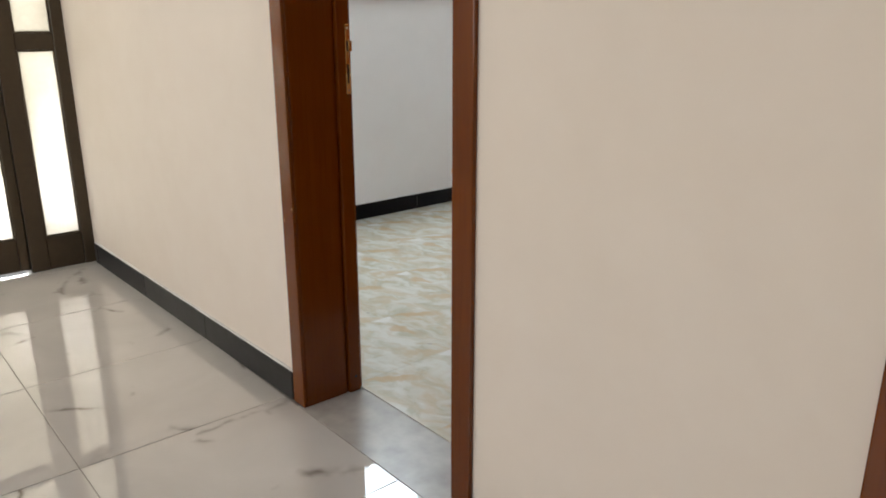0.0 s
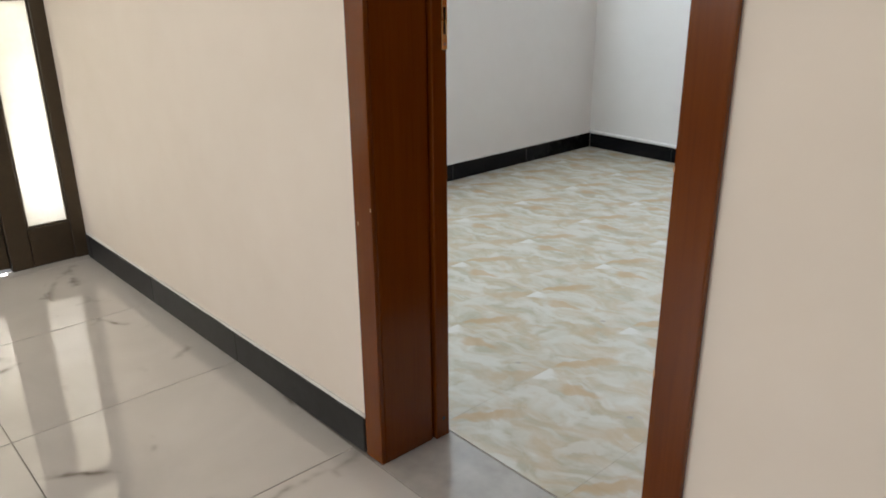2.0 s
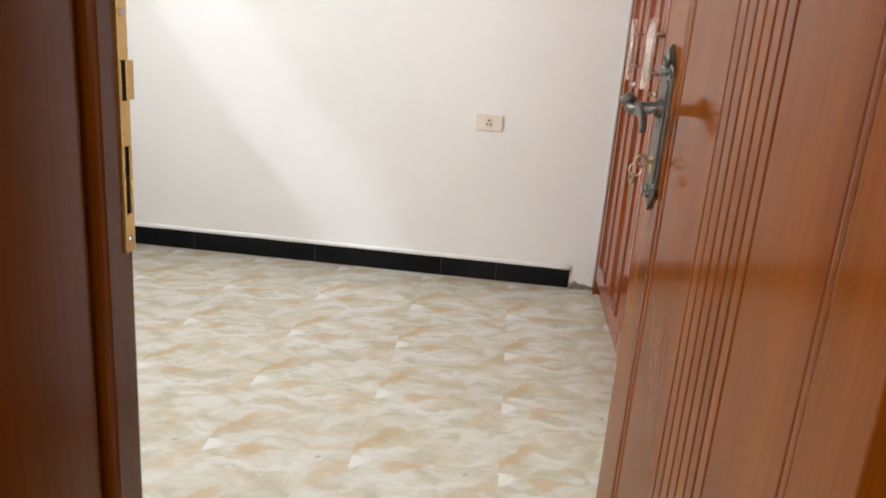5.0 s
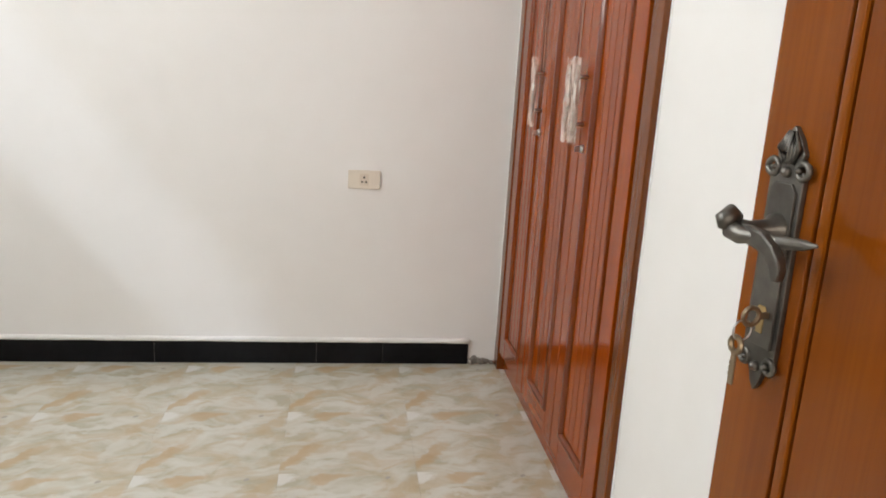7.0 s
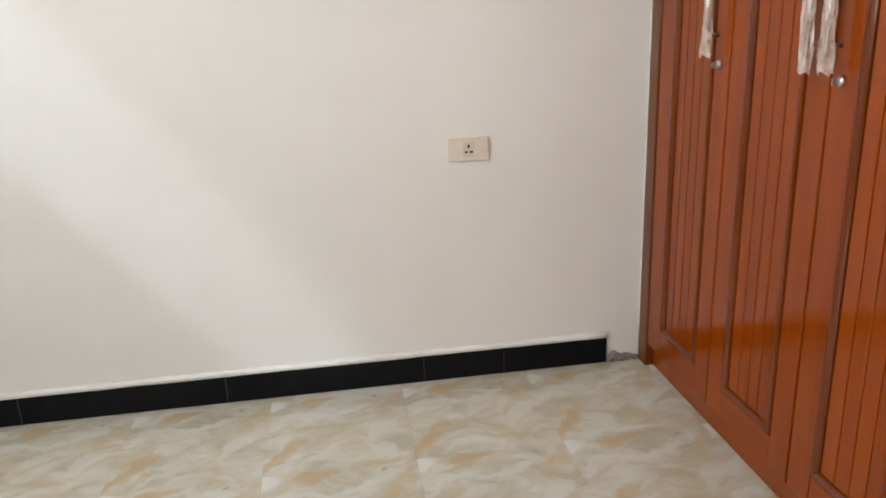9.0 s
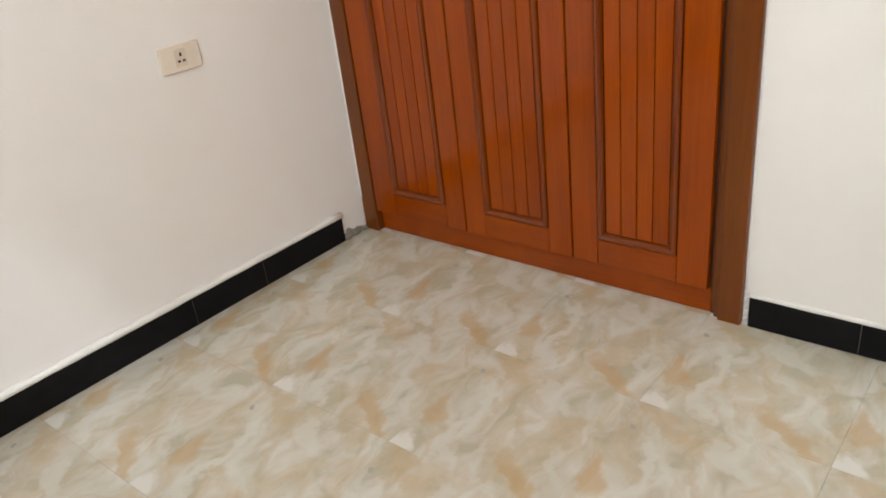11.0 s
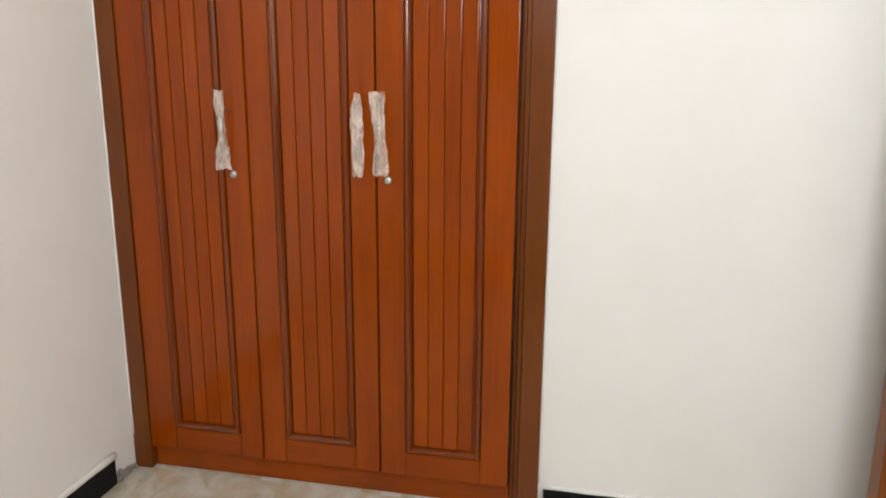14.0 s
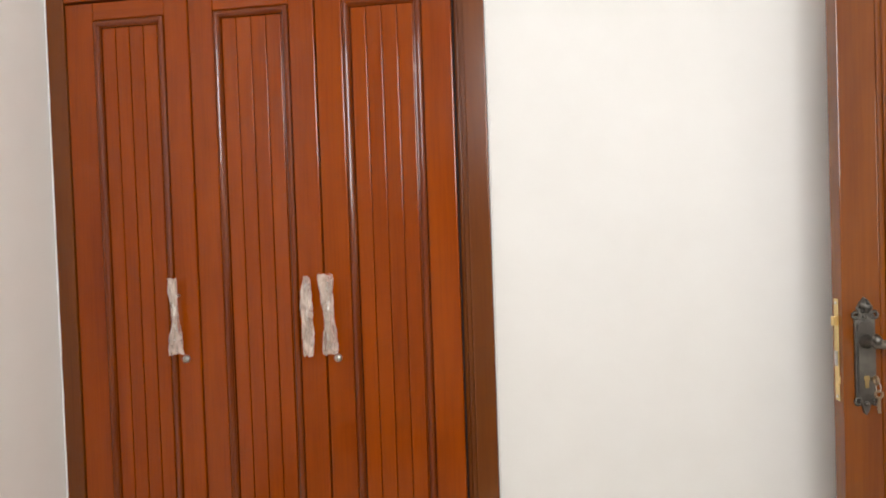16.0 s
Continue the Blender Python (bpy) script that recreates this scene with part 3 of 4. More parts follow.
    fin = [(-0.004, 0.006), (0.018, 0.008), (0.038, 0.006), (0.054, -0.002), (0.064, -0.013), (0.068, -0.024), (0.066, -0.034), (0.058, -0.034), (0.054, -0.025), (0.046, -0.016), (0.033, -0.011), (0.012, -0.009)]
    part("lever_fin", prism([(u + s * a, zl + b) for a, b in fin], out * 0.010, 1, v + out * 0.047, 0.0028), ANTIQUE, parent, local=True)
    part("knob_cap", tube([(u - s * 0.004, v + out * 0.050, zl + 0.010), (u - s * 0.004, v + out * 0.058, zl + 0.014), (u - s * 0.003, v + out * 0.066, zl + 0.008),
                           (u - s * 0.002, v + out * 0.068, zl)], [0.006, 0.010, 0.010, 0.004], 12), ANTIQUE, parent, smooth=True, local=True)
    cyl = prism([(u - 0.0042, 0.939), (u + 0.0042, 0.939), (u + 0.0045, 0.955), (u + 0.0070, 0.961), (u + 0.0045, 0.967), (u - 0.0045, 0.967), (u - 0.0070, 0.961), (u - 0.0045, 0.955)],
                out * 0.003, 1, v + out * 0.0075, 0.0008)
    part("lock_cylinder", cyl, DULL_BRASS, parent, "brass lock cylinder", local=True)


def leaf(name, at, turn, width, label, handle_sides, boards, bead_at, u0=0.0, v0=0.0, th=0.040):
    """A panelled door leaf: local u runs from the hinge edge along y, local thickness along x is stored as v."""
    d = thing(name, at, turn, label, "door")
    z0, z1 = 0.008, 2.045
    v1 = v0 + th
    b0, b1 = bead_at
    rails = ((u0, b0), (b1, width))
    for a, b in rails:
        part("stile", box(a, b, v0, v1, z0, z1, 0.0025, 2), DOOR_WOOD, d, local=True)
    for a, b in ((z0, 0.14), (1.93, z1)):
        part("rail", box(b0 + 0.0006, b1 - 0.0006, v0, v1, a, b, 0.002, 1), DOOR_WOOD, d, local=True)
    part("core", box(b0 + 0.001, b1 - 0.001, v0 + 0.013, v1 - 0.013, 0.141, 1.929), DOOR_WOOD, d, local=True)
    for face, flip, out in ((v0 + 0.0025, 1, -1), (v1 - 0.0025, -1, 1)):
        plank_panel(d, b0 + 0.017, b1 - 0.017, 0.158, 1.912, face, boards, DOOR_WOOD, flip)
        lo, hi = sorted((face - flip * 0.0012, face + flip * 0.010))
        part("moulding", bead(b0 + 0.0016, b1 - 0.0016, 0.1416, 1.9284, lo, hi, 0.0145), DOOR_WOOD, d, local=True)
    for s in handle_sides:
        lever_handle(d, -1, v0 if s < 0 else v1, width - 0.048, s)
    lp = part("latch_plate", boxes([(width - 0.0005, width + 0.0025, v0 + 0.014, v0 + 0.034, 0.905, 1.140)], 0.0006), BRASS, d, "brass latch face plate", local=True)
    part("latch_bolt", prism([(v0 + 0.017, 1.078), (v0 + 0.031, 1.078), (v0 + 0.031, 1.100), (v0 + 0.017, 1.100)], 0.010, 0, width + 0.002, 0.002), BRASS, lp, local=True)
    part("dead_bolt", box(width + 0.002, width + 0.0055, v0 + 0.018, v0 + 0.030, 0.985, 1.020, 0.001), STEEL, lp, local=True)
    for z in (0.915, 1.130):
        part("screw", tube([(width + 0.0022, v0 + 0.024, z), (width + 0.0042, v0 + 0.024, z)], [0.0035, 0.003], 10), STEEL, lp, local=True)
    for zc in (0.28, 1.050, 1.80):
        h = part("hinge", box(u0 - 0.0025, u0 + 0.0005, v0 - 0.001, v0 + 0.034, zc - 0.029, zc + 0.029, 0.0012, 2), HINGE, d, "worn steel butt hinge", local=True)
        part("knuckle", tube([(u0 - 0.006, v0 - 0.005, zc - 0.029), (u0 - 0.006, v0 - 0.005, zc + 0.029)], [0.006, 0.006], 10), HINGE, h, smooth=True, local=True)
        for dz, dv in ((-0.021, 0.027), (-0.004, 0.018), (0.013, 0.026)):
            # black discs paint the hinge's screw holes as shaded
            part("screw", tube([(u0 - 0.0022, v0 + dv, zc + dz), (u0 - 0.0042, v0 + dv, zc + dz)], [0.0042, 0.0036], 10), DARK, h, local=True)
    return d


# hinged on the doorway's right jamb and standing open into the bedroom
BOARDS = [0.331, 0.356, 0.381, 0.407, 0.432, 0.458, 0.483]
bedroom_door = leaf("bedroom_door", (0.690, 0.226, 0.0), 98.5, 0.741, "open orange-brown varnished wooden door with grooved panel", (1, -1), BOARDS, (0.148, 0.655), 0.046, -0.006, 0.047)
next_door = leaf("next_door", (2.3845, 0.1585, 0.0), 180.0, 0.745, "closed varnished wooden door of another room", (1,), BOARDS, (0.090, 0.650))

# keys in the bedroom door's lock
LEAF = pose(0.690, 0.226, 0, 0, 0, 98.5)


def key_blank(c, drop, mat, parent, name="key"):
    """A flat key: pierced bow at the top, blade hanging below."""
    u, v, z = c
    bm = ring_loop((u, v, z), 0.0078, 0.0030, "y", 16)
    box(u - 0.0035, u + 0.0035, v - 0.0011, v + 0.0011, z - 0.008 - drop, z - 0.007, 0.0006, 1, bm)
    for k in range(3):
        box(u + 0.0025, u + 0.0052, v - 0.0009, v + 0.0009, z - drop + k * 0.006, z - drop + 0.004 + k * 0.006, 0.0004, 1, bm)
    return part(name, bm, mat, parent, smooth=False, local=True)


keys = thing("key_bunch", LEAF @ Vector((0.683, 0.062, 0.905)), 98.5, "two brass and steel keys on a ring in the door lock", "keys")
bm = ring_loop((0.0, 0.008, 0.055), 0.0088, 0.0028, "x", 16)
box(-0.0011, 0.0011, -0.020, 0.001, 0.0515, 0.0585, 0.0006, 1, bm)
part("key", bm, KEY_METAL, keys, "dark brass key in the lock", local=True)
part("ring", ring_loop((0.0, 0.016, 0.041), 0.0105, 0.0010, "x", 20), STEEL, keys, local=True)
key_blank((0.001, 0.020, 0.026), 0.034, KEY_METAL, keys)

# ---- entrance: bronze framed frosted glazing ----
EX0, EX1 = -2.019, -1.969
MUL = [(-0.075, 0.0115), (-0.315, -0.235), (-1.300, -1.220), (-1.5995, -1.520)]


def pane(x, y0, y1, z0, z1, parent, mat=FROST):
    p = part("pane", box(x - 0.003, x + 0.003, y0, y1, z0, z1), mat, parent, "bright frosted glass")
    return p


entrance = thing("door_3", (-1.99, -0.8, 0), label="bronze aluminium entrance frame with frosted side lights", kind="structure")
for a, b in MUL:
    part("mullion", box(EX0, EX1, a, b, 0.0, 2.415, 0.003, 1), BRONZE, entrance)
for y0, y1 in ((-0.235, -0.075), (-1.520, -1.300)):
    for z0, z1 in ((0.001, 0.160), (1.022, 1.095), (2.060, 2.130), (2.350, 2.415)):
        part("rail", box(EX0 + 0.002, EX1 - 0.002, y0 + 0.0003, y1 - 0.0003, z0, z1, 0.003, 1), BRONZE, entrance)
    for z0, z1 in ((0.160, 1.022), (1.095, 2.060), (2.130, 2.350)):
        pane(-1.994, y0 + 0.0005, y1 - 0.0005, z0 + 0.0005, z1 - 0.0005, entrance)
        part("glazing_bead", boxes([(-1.985, -1.976, y0 + 0.0004, y0 + 0.008, z0 + 0.0004, z1 - 0.0004), (-1.985, -1.976, y1 - 0.008, y1 - 0.0004, z0 + 0.0004, z1 - 0.0004),
                                    (-1.985, -1.976, y0 + 0.008, y1 - 0.008, z0 + 0.0004, z0 + 0.008), (-1.985, -1.976, y0 + 0.008, y1 - 0.008, z1 - 0.008, z1 - 0.0004)]), BRONZE, entrance)
for a, b in ((-0.3255, -0.3100), (-1.2260, -1.2105)):
    part("door_stop", box(EX0 - 0.012, EX0 - 0.0003, a, b, 0.001, 2.07), BRONZE, entrance)
for z0, z1 in ((2.060, 2.130), (2.350, 2.415)):
    part("rail", box(EX0 + 0.002, EX1 - 0.002, -1.2197, -0.3153, z0, z1, 0.003, 1), BRONZE, entrance)
pane(-1.994, -1.2195, -0.3155, 2.1305, 2.3495, entrance)

street_door = thing("entrance_door", (-1.99, -0.77, 0.012), label="closed bronze aluminium entrance door with frosted glass", category="door")
DY0, DY1 = -1.216, -0.319
for a, b in ((DY1 - 0.042, DY1), (DY0, DY0 + 0.042)):
    part("stile", box(EX0 + 0.004, EX1 - 0.004, a, b, 0.018, 2.052, 0.003, 1), BRONZE, street_door)
for z0, z1 in ((0.018, 0.172), (1.022, 1.110), (1.990, 2.052)):
    part("rail", box(EX0 + 0.005, EX1 - 0.005, DY0 + 0.0424, DY1 - 0.0424, z0, z1, 0.003, 1), BRONZE, street_door)
for z0, z1 in ((0.172, 1.022), (1.110, 1.990)):
    pane(-1.994, DY0 + 0.0426, DY1 - 0.0426, z0 + 0.0005, z1 - 0.0005, street_door)
    part("glazing_bead", boxes([(-1.985, -1.977, DY0 + 0.0426, DY0 + 0.051, z0, z1), (-1.985, -1.977, DY1 - 0.051, DY1 - 0.0426, z0, z1),
                                (-1.985, -1.977, DY0 + 0.051, DY1 - 0.051, z0 + 0.0004, z0 + 0.008), (-1.985, -1.977, DY0 + 0.051, DY1 - 0.051, z1 - 0.008, z1 - 0.0004)]), BRONZE, street_door)
part("pull_handle", join(tube([(EX1 + 0.03, DY0 + 0.02, 0.98), (EX1 + 0.03, DY0 + 0.02, 1.15)], [0.008, 0.008]),
                         boxes([(EX1 - 0.004, EX1 + 0.03, DY0 + 0.014, DY0 + 0.026, 0.99, 1.0), (EX1 - 0.004, EX1 + 0.03, DY0 + 0.014, DY0 + 0.026, 1.13, 1.14)])), STEEL, street_door)

# ---- bedroom window ----
window = thing("window_1", (-1.90, 1.46, SILL), label="bronze aluminium window with stone sill", kind="structure")
part("window_sill", box(LEFT_X - 0.17, LEFT_X + 0.030, WIN_0 - 0.03, WIN_1 + 0.03, SILL - 0.002, SILL + 0.022, 0.004, 2), STONE, window, "pale stone sill")
ZS = SILL + 0.022
for y0, y1, top in ((WIN_0, WIN_0 + 0.05, HEAD), (1.435, 1.485, 1.75), (WIN_1 - 0.05, WIN_1, HEAD)):
    part("window_frame", box(-1.955, -1.905, y0, y1, ZS, top, 0.003, 1), BRONZE, window)
for y0, y1 in ((WIN_0 + 0.0503, 1.4347), (1.4853, WIN_1 - 0.0503)):
    part("window_frame", box(-1.954, -1.906, y0, y1, ZS, ZS + 0.05, 0.003, 1), BRONZE, window)
    pane(-1.930, y0 + 0.0003, y1 - 0.0003, ZS + 0.0503, 1.7497, window, FROST)
for z0, z1 in ((1.7503, 1.80), (HEAD - 0.03, HEAD)):
    part("window_frame", box(-1.954, -1.906, WIN_0 + 0.0503, WIN_1 - 0.0503, z0, z1, 0.003, 1), BRONZE, window)
upper = pane(-1.930, WIN_0 + 0.0506, WIN_1 - 0.0506, 1.8003, HEAD - 0.0303, window, GLASS)
upper.visible_shadow = False
upper["label"] = "clear glass"

# ---- wardrobe ----
WF = 0.759
wardrobe = thing("wardrobe", (1.05, 2.42, 0), label="built-in orange-brown varnished wooden wardrobe with three grooved doors", category="wardrobe")
part("side_post", box(0.755, 0.800, 3.018, FAR_Y - 0.003, 0.001, 2.150, 0.003, 2), POST_WOOD, wardrobe)
part("side_post", box(0.755, 0.800, 1.767, 1.826, 0.001, 2.150, 0.004, 2), POST_WOOD, wardrobe)
part("fillet", box(0.766, 0.800, 1.8263, 1.8397, 0.001, 2.150, 0.003, 2), POST_WOOD, wardrobe)
part("fillet", box(0.7790, 0.800, 1.8403, 1.8540, 0.001, 2.150, 0.005, 2), POST_WOOD, wardrobe)
pts = [0.12 + 2.0 * k / 40 for k in range(41)]
part("caulk", tube([(0.757, FAR_Y - 0.0045, p) for p in pts], [0.0036 + 0.0016 * noise.noise((0, p * 11, 2)) for p in pts], 8, up=Vector((1, 0, 0))), FILLER, wardrobe, "uneven white caulk against the wall", smooth=True)
pts = [0.10 + 2.0 * k / 40 for k in range(41)]
part("caulk", tube([(RIGHT_X - 0.001, 1.7645, p) for p in pts], [0.0028 + 0.0012 * noise.noise((4, p * 11, 2)) for p in pts], 8, up=Vector((1, 0, 0))), FILLER, wardrobe, "uneven white caulk against the wall", smooth=True)
part("plinth", box(0.783, 0.800, 1.8545, 3.0175, 0.001, 0.074, 0.002, 1), WOOD_Y, wardrobe)
part("top_rail", box(0.757, 0.800, 1.8545, 3.0175, 2.040, 2.150, 0.004, 2), WOOD_Y, wardrobe)
# added black backing: gives the gaps between the doors their shade by colour
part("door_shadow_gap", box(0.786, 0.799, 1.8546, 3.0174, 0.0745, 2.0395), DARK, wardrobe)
part("carcass", boxes([(0.8005, 1.355, 1.775, 1.795, 0.01, 2.14), (0.8005, 1.355, 3.045, 3.065, 0.01, 2.14), (1.335, 1.355, 1.796, 3.044, 0.01, 2.14),
                       (0.8005, 1.334, 1.796, 3.044, 0.05, 0.07), (0.8005, 1.334, 1.796, 3.044, 2.10, 2.12)]), WOOD_Y, wardrobe)


def wardrobe_door(y1, y0, p1, p0):
    d = part("door", box(WF + 0.013, WF + 0.022, y0 + 0.0005, y1 - 0.0005, 0.0785, 2.0335), WOOD, wardrobe)
    for a, b in ((y0, p0), (p1, y1)):
        part("stile", box(WF, WF + 0.0127, a, b, 0.078, 2.034, 0.0038, 2), WOOD, d)
    for a, b in ((0.0785, 0.154), (1.982, 2.0335)):
        part("rail", box(WF + 0.0003, WF + 0.0126, p0 + 0.0004, p1 - 0.0004, a, b, 0.002, 1), WOOD_Y, d)
    bm = bmesh.new()
    z0, z1, w = 0.1543, 1.9815, 0.024
    rings = []
    for inset, out in ((0.0016, -0.012), (0.0018, -0.001), (0.003, 0.0035), (0.0065, 0.0062), (0.0105, 0.0066), (0.0145, 0.0050), (0.0185, 0.0005), (0.0205, -0.0035), (0.0225, -0.0030), (0.0236, -0.012)):
        rings.append([bm.verts.new((WF - out, y, z)) for y, z in ((p0 + inset, z0 + inset), (p1 - inset, z0 + inset), (p1 - inset, z1 - inset), (p0 + inset, z1 - inset))])
    for u, v in zip(rings, rings[1:]):
        for k in range(4):
            bm.faces.new((u[k], u[(k + 1) % 4], v[(k + 1) % 4], v[k]))
    bmesh.ops.recalc_face_normals(bm, faces=bm.faces)
    part("moulding", bm, BEAD_WOOD, d, "darker stained bead")
    n, a0, a1 = 4, p0 + w + 0.0005, p1 - w - 0.0005
    for k in range(n):
        a, b = a0 + (a1 - a0) * k / n, a0 + (a1 - a0) * (k + 1) / n
        part("panel_board", box(WF + 0.004, WF + 0.012, a + 0.0011, b - 0.0011, z0 + w, z1 - w, 0.0026, 2), WOOD, d)
    return d


doors = [wardrobe_door(3.0150, 2.6275, 2.926, 2.700), wardrobe_door(2.6225, 2.2475, 2.549, 2.321), wardrobe_door(2.2425, 1.8570, 2.166, 1.939)]


def pull(door, y, z0, z1, profile, lean, seed):
    """A slim bar handle still in its crumpled film sleeve."""
    x = WF - 0.030
    bm = tube([(x, y, z0 + 0.02), (x, y, z1 - 0.02)], [0.006, 0.006], 10)
    for z in (z0 + 0.05, z1 - 0.05):
        join(bm, tube([(x, y, z), (WF + 0.001, y, z)], [0.0045, 0.0045], 8))
    part("handle", bm, STEEL, door, "slim metal bar handle", smooth=True)
    rng = random.Random(seed)
    bm = bmesh.new()
    rings, sides, steps = [], 20, 26
    wob = [rng.uniform(0, 6.28) for _ in range(6)]
    for i in range(steps + 1):
        t = i / steps
        z = z0 + (z1 - z0) * t
        k = t * (len(profile) - 1)
        a, b = int(k), min(int(k) + 1, len(profile) - 1)
        half = profile[a] + (profile[b] - profile[a]) * (k - a)
        cy = y + lean * (t - 0.5) + 0.0015 * math.sin(7 * t + wob[0])
        ring = []
        for s in range(sides):
            an = s * math.tau / sides
            crease = 1 + 0.16 * math.sin(5 * an + wob[1] + 9 * t) + 0.11 * math.sin(9 * an + wob[2] - 14 * t) + rng.uniform(-0.05, 0.05)
            ring.append(bm.verts.new((x + 0.0095 * math.cos(an) * crease - 0.001, cy + half * math.sin(an) * crease, z + rng.uniform(-0.002, 0.002) + (0.004 * math.sin(3 * an + wob[3]) if i in (0, steps) else 0))))
        rings.append(ring)
    for u, v in zip(rings, rings[1:]):
        for s in range(sides):
            bm.faces.new((u[s], u[(s + 1) % sides], v[(s + 1) % sides], v[s]))
    part("plastic_wrap", bm, FILM, door, "crumpled clear plastic film round the handle")


pull(doors[0], 2.688, 0.998, 1.214, (0.021, 0.020, 0.010, 0.008, 0.012, 0.013), 0.004, 3)
pull(doors[1], 2.288, 0.990, 1.212, (0.012, 0.016, 0.015, 0.016, 0.015, 0.007), 0.000, 5)
pull(doors[2], 2.226, 0.992, 1.216, (0.019, 0.020, 0.013, 0.015, 0.018, 0.021), 0.012, 8)
for d, y in ((doors[0], 2.672), (doors[2], 2.211)):
    bm = tube([(WF + 0.001, y, 0.978), (WF - 0.006, y, 0.978), (WF - 0.009, y, 0.978)], [0.0115, 0.0108, 0.0072], 16, up=Vector((0, 0, 1)))
    lk = part("lock", bm, STEEL, d, "small chrome lock", smooth=True)
    part("key_tab", box(WF - 0.022, WF - 0.0085, y - 0.001, y + 0.001, 0.971, 0.985, 0.0007), STEEL, lk)

# ---- socket ----
socket = thing("power_socket", (0.205, FAR_Y, 0.703), label="ivory plastic three-pin power socket on the wall", category="socket")
part("plate", box(0.145, 0.265, FAR_Y - 0.009, FAR_Y - 0.0002, 0.703, 0.773, 0.0035, 3), SOCKET, socket)
ins = part("insert", box(0.188, 0.222, FAR_Y - 0.0105, FAR_Y - 0.0085, 0.7155, 0.7605, 0.0012, 2), SOCKET_IN, socket)
for x, z, w, h in ((0.205, 0.747, 0.0030, 0.0046), (0.1975, 0.730, 0.0042, 0.0030), (0.2125, 0.730, 0.0042, 0.0030)):
    # black blocks on the insert, coloured as the shade in the pin holes
    part("pin_hole", box(x - w, x + w, FAR_Y - 0.0110, FAR_Y - 0.0100, z - h, z + h), DARK, ins)

# ---- skirting ----


def skirting(name, mat, label, x0, x1, y0, y1, cuts, height, fill=True):
    """Skirting tiles along one wall with hairline joints and a bead of white filler on top; cuts run along the longer side."""
    b = thing(name, ((x0 + x1) / 2, (y0 + y1) / 2, 0), label=label, kind="structure")
    for a, c in zip(cuts, cuts[1:]):
        lo, hi = min(a, c) + 0.0008, max(a, c) - 0.0008
        dz = random.uniform(-0.0012, 0.0012)
        if x1 - x0 > y1 - y0:
            part("skirting_tile", box(lo, hi, y0, y1, 0.002, height + dz, 0.0015, 1), mat, b)
        else:
            part("skirting_tile", box(x0, x1, lo, hi, 0.002, height + dz, 0.0015, 1), mat, b)
    if x1 - x0 > y1 - y0:
        part("joint", box(cuts[0] + 0.002, cuts[-1] - 0.002, y0 + 0.002, y1 - 0.001, 0.001, height - 0.003), JOINT, b)
        if fill:
            pts = [cuts[0] + (cuts[-1] - cuts[0]) * k / 40 for k in range(41)]
            part("filler", tube([(p, (y0 + y1) / 2 + (0.0025 if y0 < 1 else -0.0030), height + (0.0055 if y0 > 1 else 0.001)) for p in pts], [(0.0108 if y0 > 1 else 0.0050) + 0.0028 * noise.noise((p * 9, 0, 1)) for p in pts], 8), FILLER, b, "white filler along the top", smooth=True)
    else:
        part("joint", box(x0 + 0.002, x1 - 0.001, min(cuts) + 0.002, max(cuts) - 0.002, 0.001, height - 0.003), JOINT, b)
        if fill:
            pts = [cuts[0] + (cuts[-1] - cuts[0]) * k / 40 for k in range(41)]
            part("filler", tube([((x0 + x1) / 2 + 0.0005, p, height + 0.0025) for p in pts], [0.0060 + 0.0020 * noise.noise((p * 9, 3, 1)) for p in pts], 8), FILLER, b, "white filler along the top", smooth=True)
    return b


skirting("baseboard_north", BLACK_TILE, "black glazed skirting tiles with white filler", -1.772, 0.645, FAR_Y - 0.012, FAR_Y - 0.0003,
         [-1.772, -1.170, -0.572, 0.040, 0.300, 0.645], 0.094)
skirting("baseboard_east", BLACK_TILE, "black glazed skirting tiles beside the wardrobe", RIGHT_X - 0.011, RIGHT_X - 0.0003, 0.225, 1.752,
         [0.225, 0.300, 0.900, 1.500, 1.752], 0.086)
skirting("baseboard_west", BLACK_TILE, "black glazed skirting tiles below the window", LEFT_X + 0.0003, LEFT_X + 0.012, 0.225, FAR_Y - 0.0125,
         [0.225, 0.660, 1.260, 1.860, 2.460, FAR_Y - 0.0125], 0.094)
skirting("baseboard_south", BLACK_TILE, "black glazed skirting tiles beside the doorway", LEFT_X + 0.0125, -0.100, ROOM_Y + 0.0003, ROOM_Y + 0.012,
         [LEFT_X + 0.0125, -1.30, -0.70, -0.100], 0.089)
hall_skirting = skirting("baseboard_hall", GREY_TILE, "dark grey skirting tiles in the hall", -1.944, -0.069, 0.0005, HALL_Y - 0.0003,
         [-1.944, -1.900, -1.300, -0.700, -0.069], 0.100)
hall_skirting.matrix_world = pose(-1.0065, 0.0059 + SKEW * (-1.0065 - OPEN_0), 0, 0, 0, math.degrees(math.atan(SKEW)))
skirting("baseboard_hall_east", GREY_TILE, "dark grey skirting tiles in the hall", 0.775, 1.566, 0.0005, HALL_Y - 0.0003, [0.775, 1.20, 1.566], 0.090, False)
skirting("baseboard_hall_south", GREY_TILE, "dark grey skirting tiles in the hall", -1.86, 3.18, HALL_S + 0.0003, HALL_S + 0.012,
         [-1.86 + 0.6 * k for k in range(9)], 0.090, False)

# crumbled mortar left where the skirting stops short of the wardrobe
rng = random.Random(12)
bm = bmesh.new()
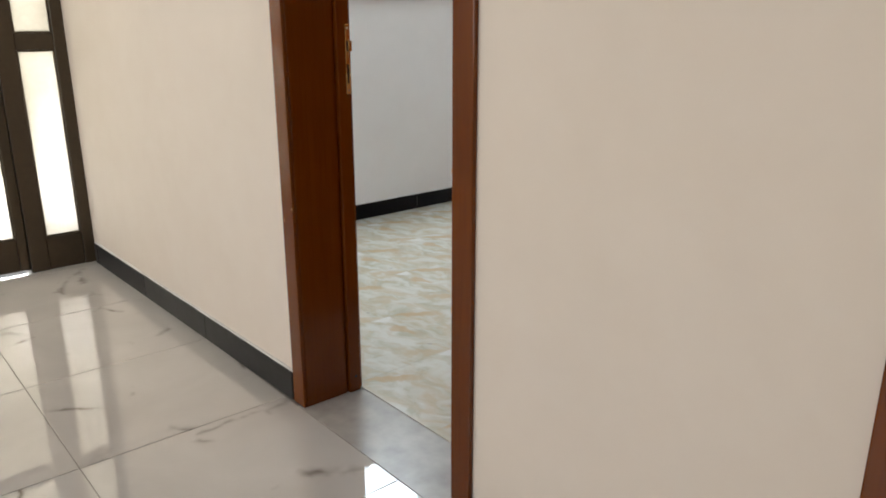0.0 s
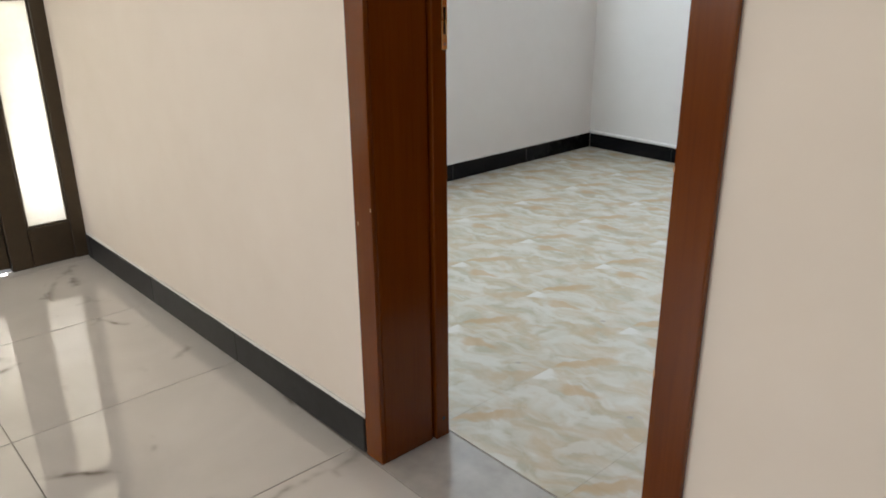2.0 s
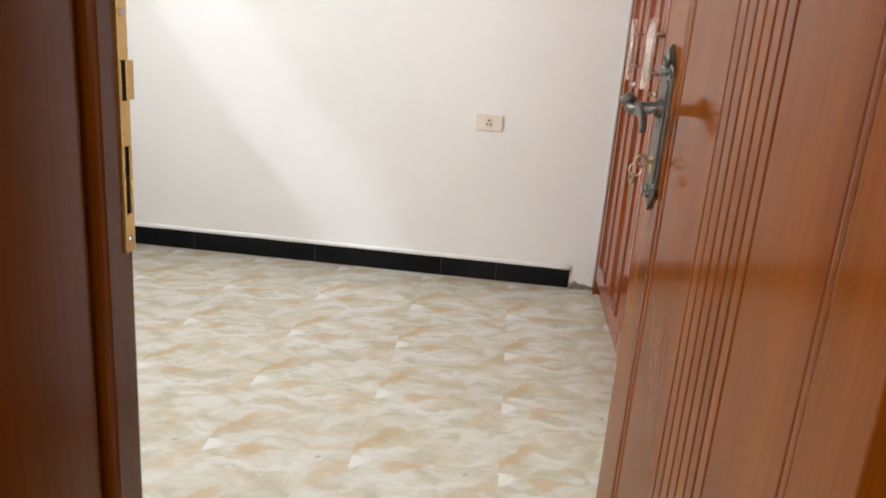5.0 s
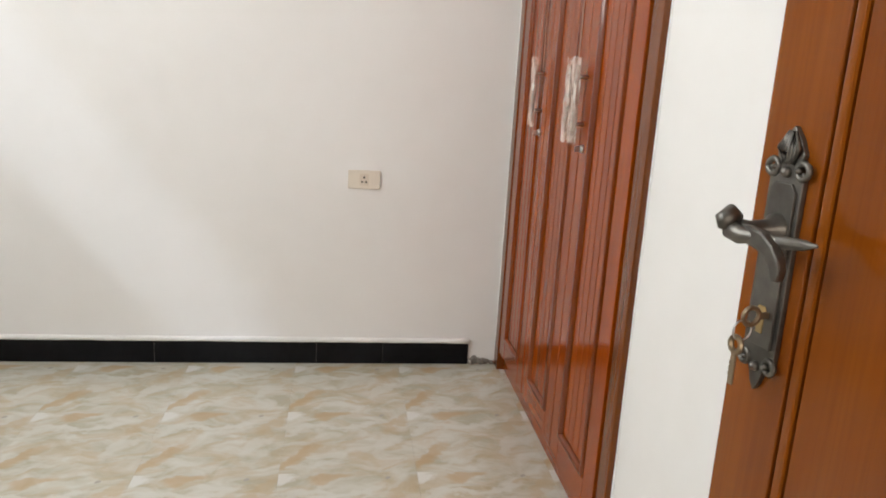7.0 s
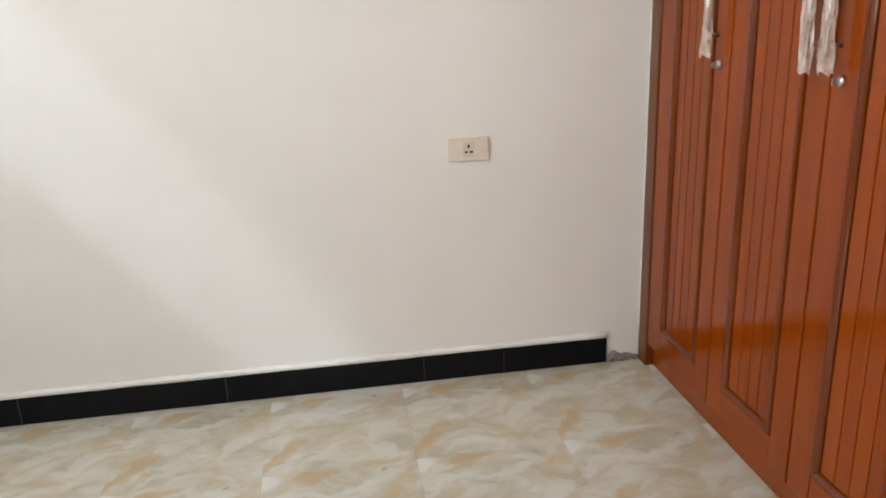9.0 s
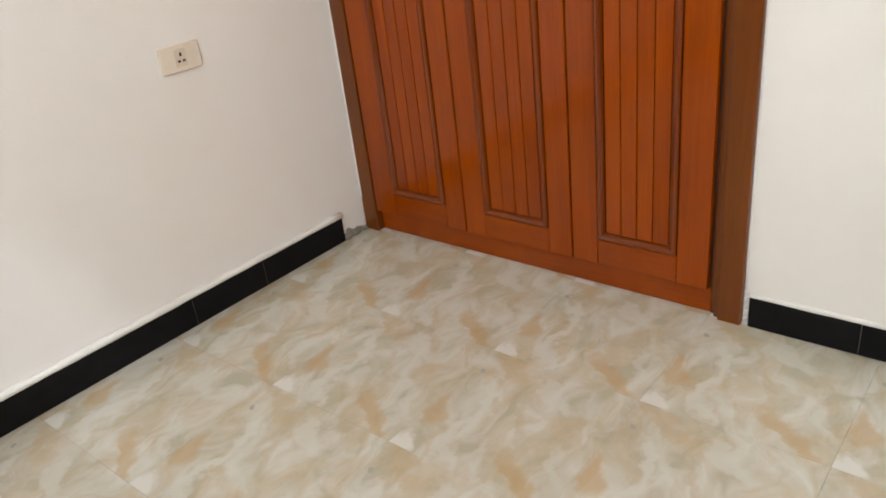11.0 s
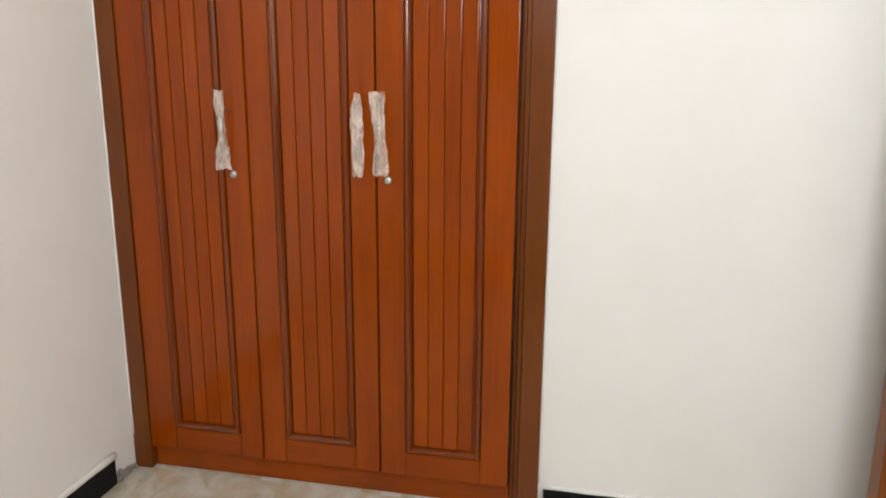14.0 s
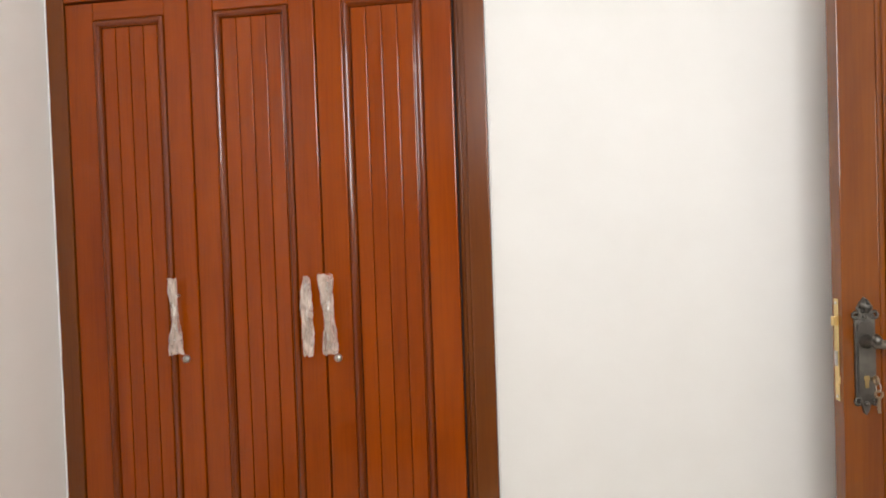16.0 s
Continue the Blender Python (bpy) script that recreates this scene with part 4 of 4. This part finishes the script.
for k in range(34):
    x = rng.uniform(0.652, 0.752)
    b = bmesh.new()
    bmesh.ops.create_icosphere(b, subdivisions=1, radius=rng.uniform(0.005, 0.014) * (1.25 - (x - 0.652) * 5))
    for v in b.verts:
        v.co = v.co * rng.uniform(0.7, 1.25)
    h = max(0.002, (0.030 - (x - 0.652) * 0.22)) * rng.random()
    bmesh.ops.translate(b, vec=(x, FAR_Y - rng.uniform(0.001, 0.010), 0.004 + h), verts=b.verts)
    join(bm, b)
single("mortar_crumbs", bm, MORTAR, (0.70, FAR_Y, 0.0), "grey crumbled mortar between skirting and wardrobe", "mortar", kind="stuff")
bm = bmesh.new()
for k in range(16):
    b = bmesh.new()
    bmesh.ops.create_icosphere(b, subdivisions=1, radius=rng.uniform(0.002, 0.005))
    bmesh.ops.translate(b, vec=(RIGHT_X - rng.uniform(0.001, 0.010), 1.7585 + rng.uniform(-0.0035, 0.004), rng.uniform(0.003, 0.085)), verts=b.verts)
    join(bm, b)
single("grout_crumbs", bm, FILLER, (RIGHT_X, 1.758, 0.0), "pale rough grout beside the wardrobe post", "grout", kind="stuff")

# ---- floors ----
floor_bedroom = thing("floor_bedroom", (-0.5, 1.6, -0.01), label="cream and tan printed ceramic floor tiles", kind="structure")
part("screed", box(OUT_X, RIGHT_X + 0.75, 0.2215, FAR_Y + 0.1, -0.18, -0.0018), GROUT, floor_bedroom)
floor_hall = thing("floor_hall", (0.6, -0.85, -0.01), label="polished grey marble-look porcelain floor tiles", kind="structure")
part("screed", box(OUT_X, HALL_E + 0.1, HALL_S - 0.1, 0.2210, -0.18, -0.0022), GROUT_HALL, floor_hall)
for nm, x0, x1 in (("threshold", OPEN_0, OPEN_1), ("threshold", OPEN_2, OPEN_3)):
    part(nm, box(x0, x1, -0.0030, 0.2160, -0.004, 0.0002, 0.0008, 1), STONE, floor_hall, "grey veined stone threshold")


def floor_tiles(parent, mat, xs, ys, gap, x_lim, y_lim):
    """Square tiles on a grid of joints, cut at the walls; whole tiles share one mesh."""
    made = {}
    for x0, x1 in zip(xs, xs[1:]):
        for y0, y1 in zip(ys, ys[1:]):
            a, b, c, d = max(x0, x_lim[0]), min(x1, x_lim[1]), max(y0, y_lim[0]), min(y1, y_lim[1])
            if b - a < 0.01 or d - c < 0.01:
                continue
            mx, my = (x0 + x1) / 2, (y0 + y1) / 2
            key = tuple(round(q, 4) for q in (a - mx, b - mx, c - my, d - my))
            if key not in made:
                bm = box(key[0] + gap, key[1] - gap, key[2] + gap, key[3] - gap, -0.008, 0.0, min(gap, 0.0005), 1)
                me = bpy.data.meshes.new("floor_tile")
                bm.to_mesh(me)
                bm.free()
                me.materials.append(mat)
                made[key] = me
            ob = new("floor_tile", made[key])
            ob.parent = parent
            ob.location = Vector((mx, my, random.uniform(-0.0001, 0.0001))) - parent.matrix_world.translation
    return made


floor_bedroom.matrix_world = pose(-0.5, 1.6, -0.01)
TX = [-0.038 + 0.402 * k for k in range(-5, 4)]
TY = [0.2215] + [2.646 + 0.398 * k for k in range(-5, 3)]
floor_tiles(floor_bedroom, ROOM_TILE, TX, TY, 0.0002, (LEFT_X, RIGHT_X + 0.03), (0.2215, FAR_Y))
HX = [-0.110 + 0.602 * k for k in range(-4, 7)]
HY = [-0.632 + 0.602 * k for k in range(-6, 1)] + [-0.0042]
floor_tiles(floor_hall, HALL_TILE, HX, HY, 0.0015, (OUT_X, HALL_E), (HALL_S, -0.0042))
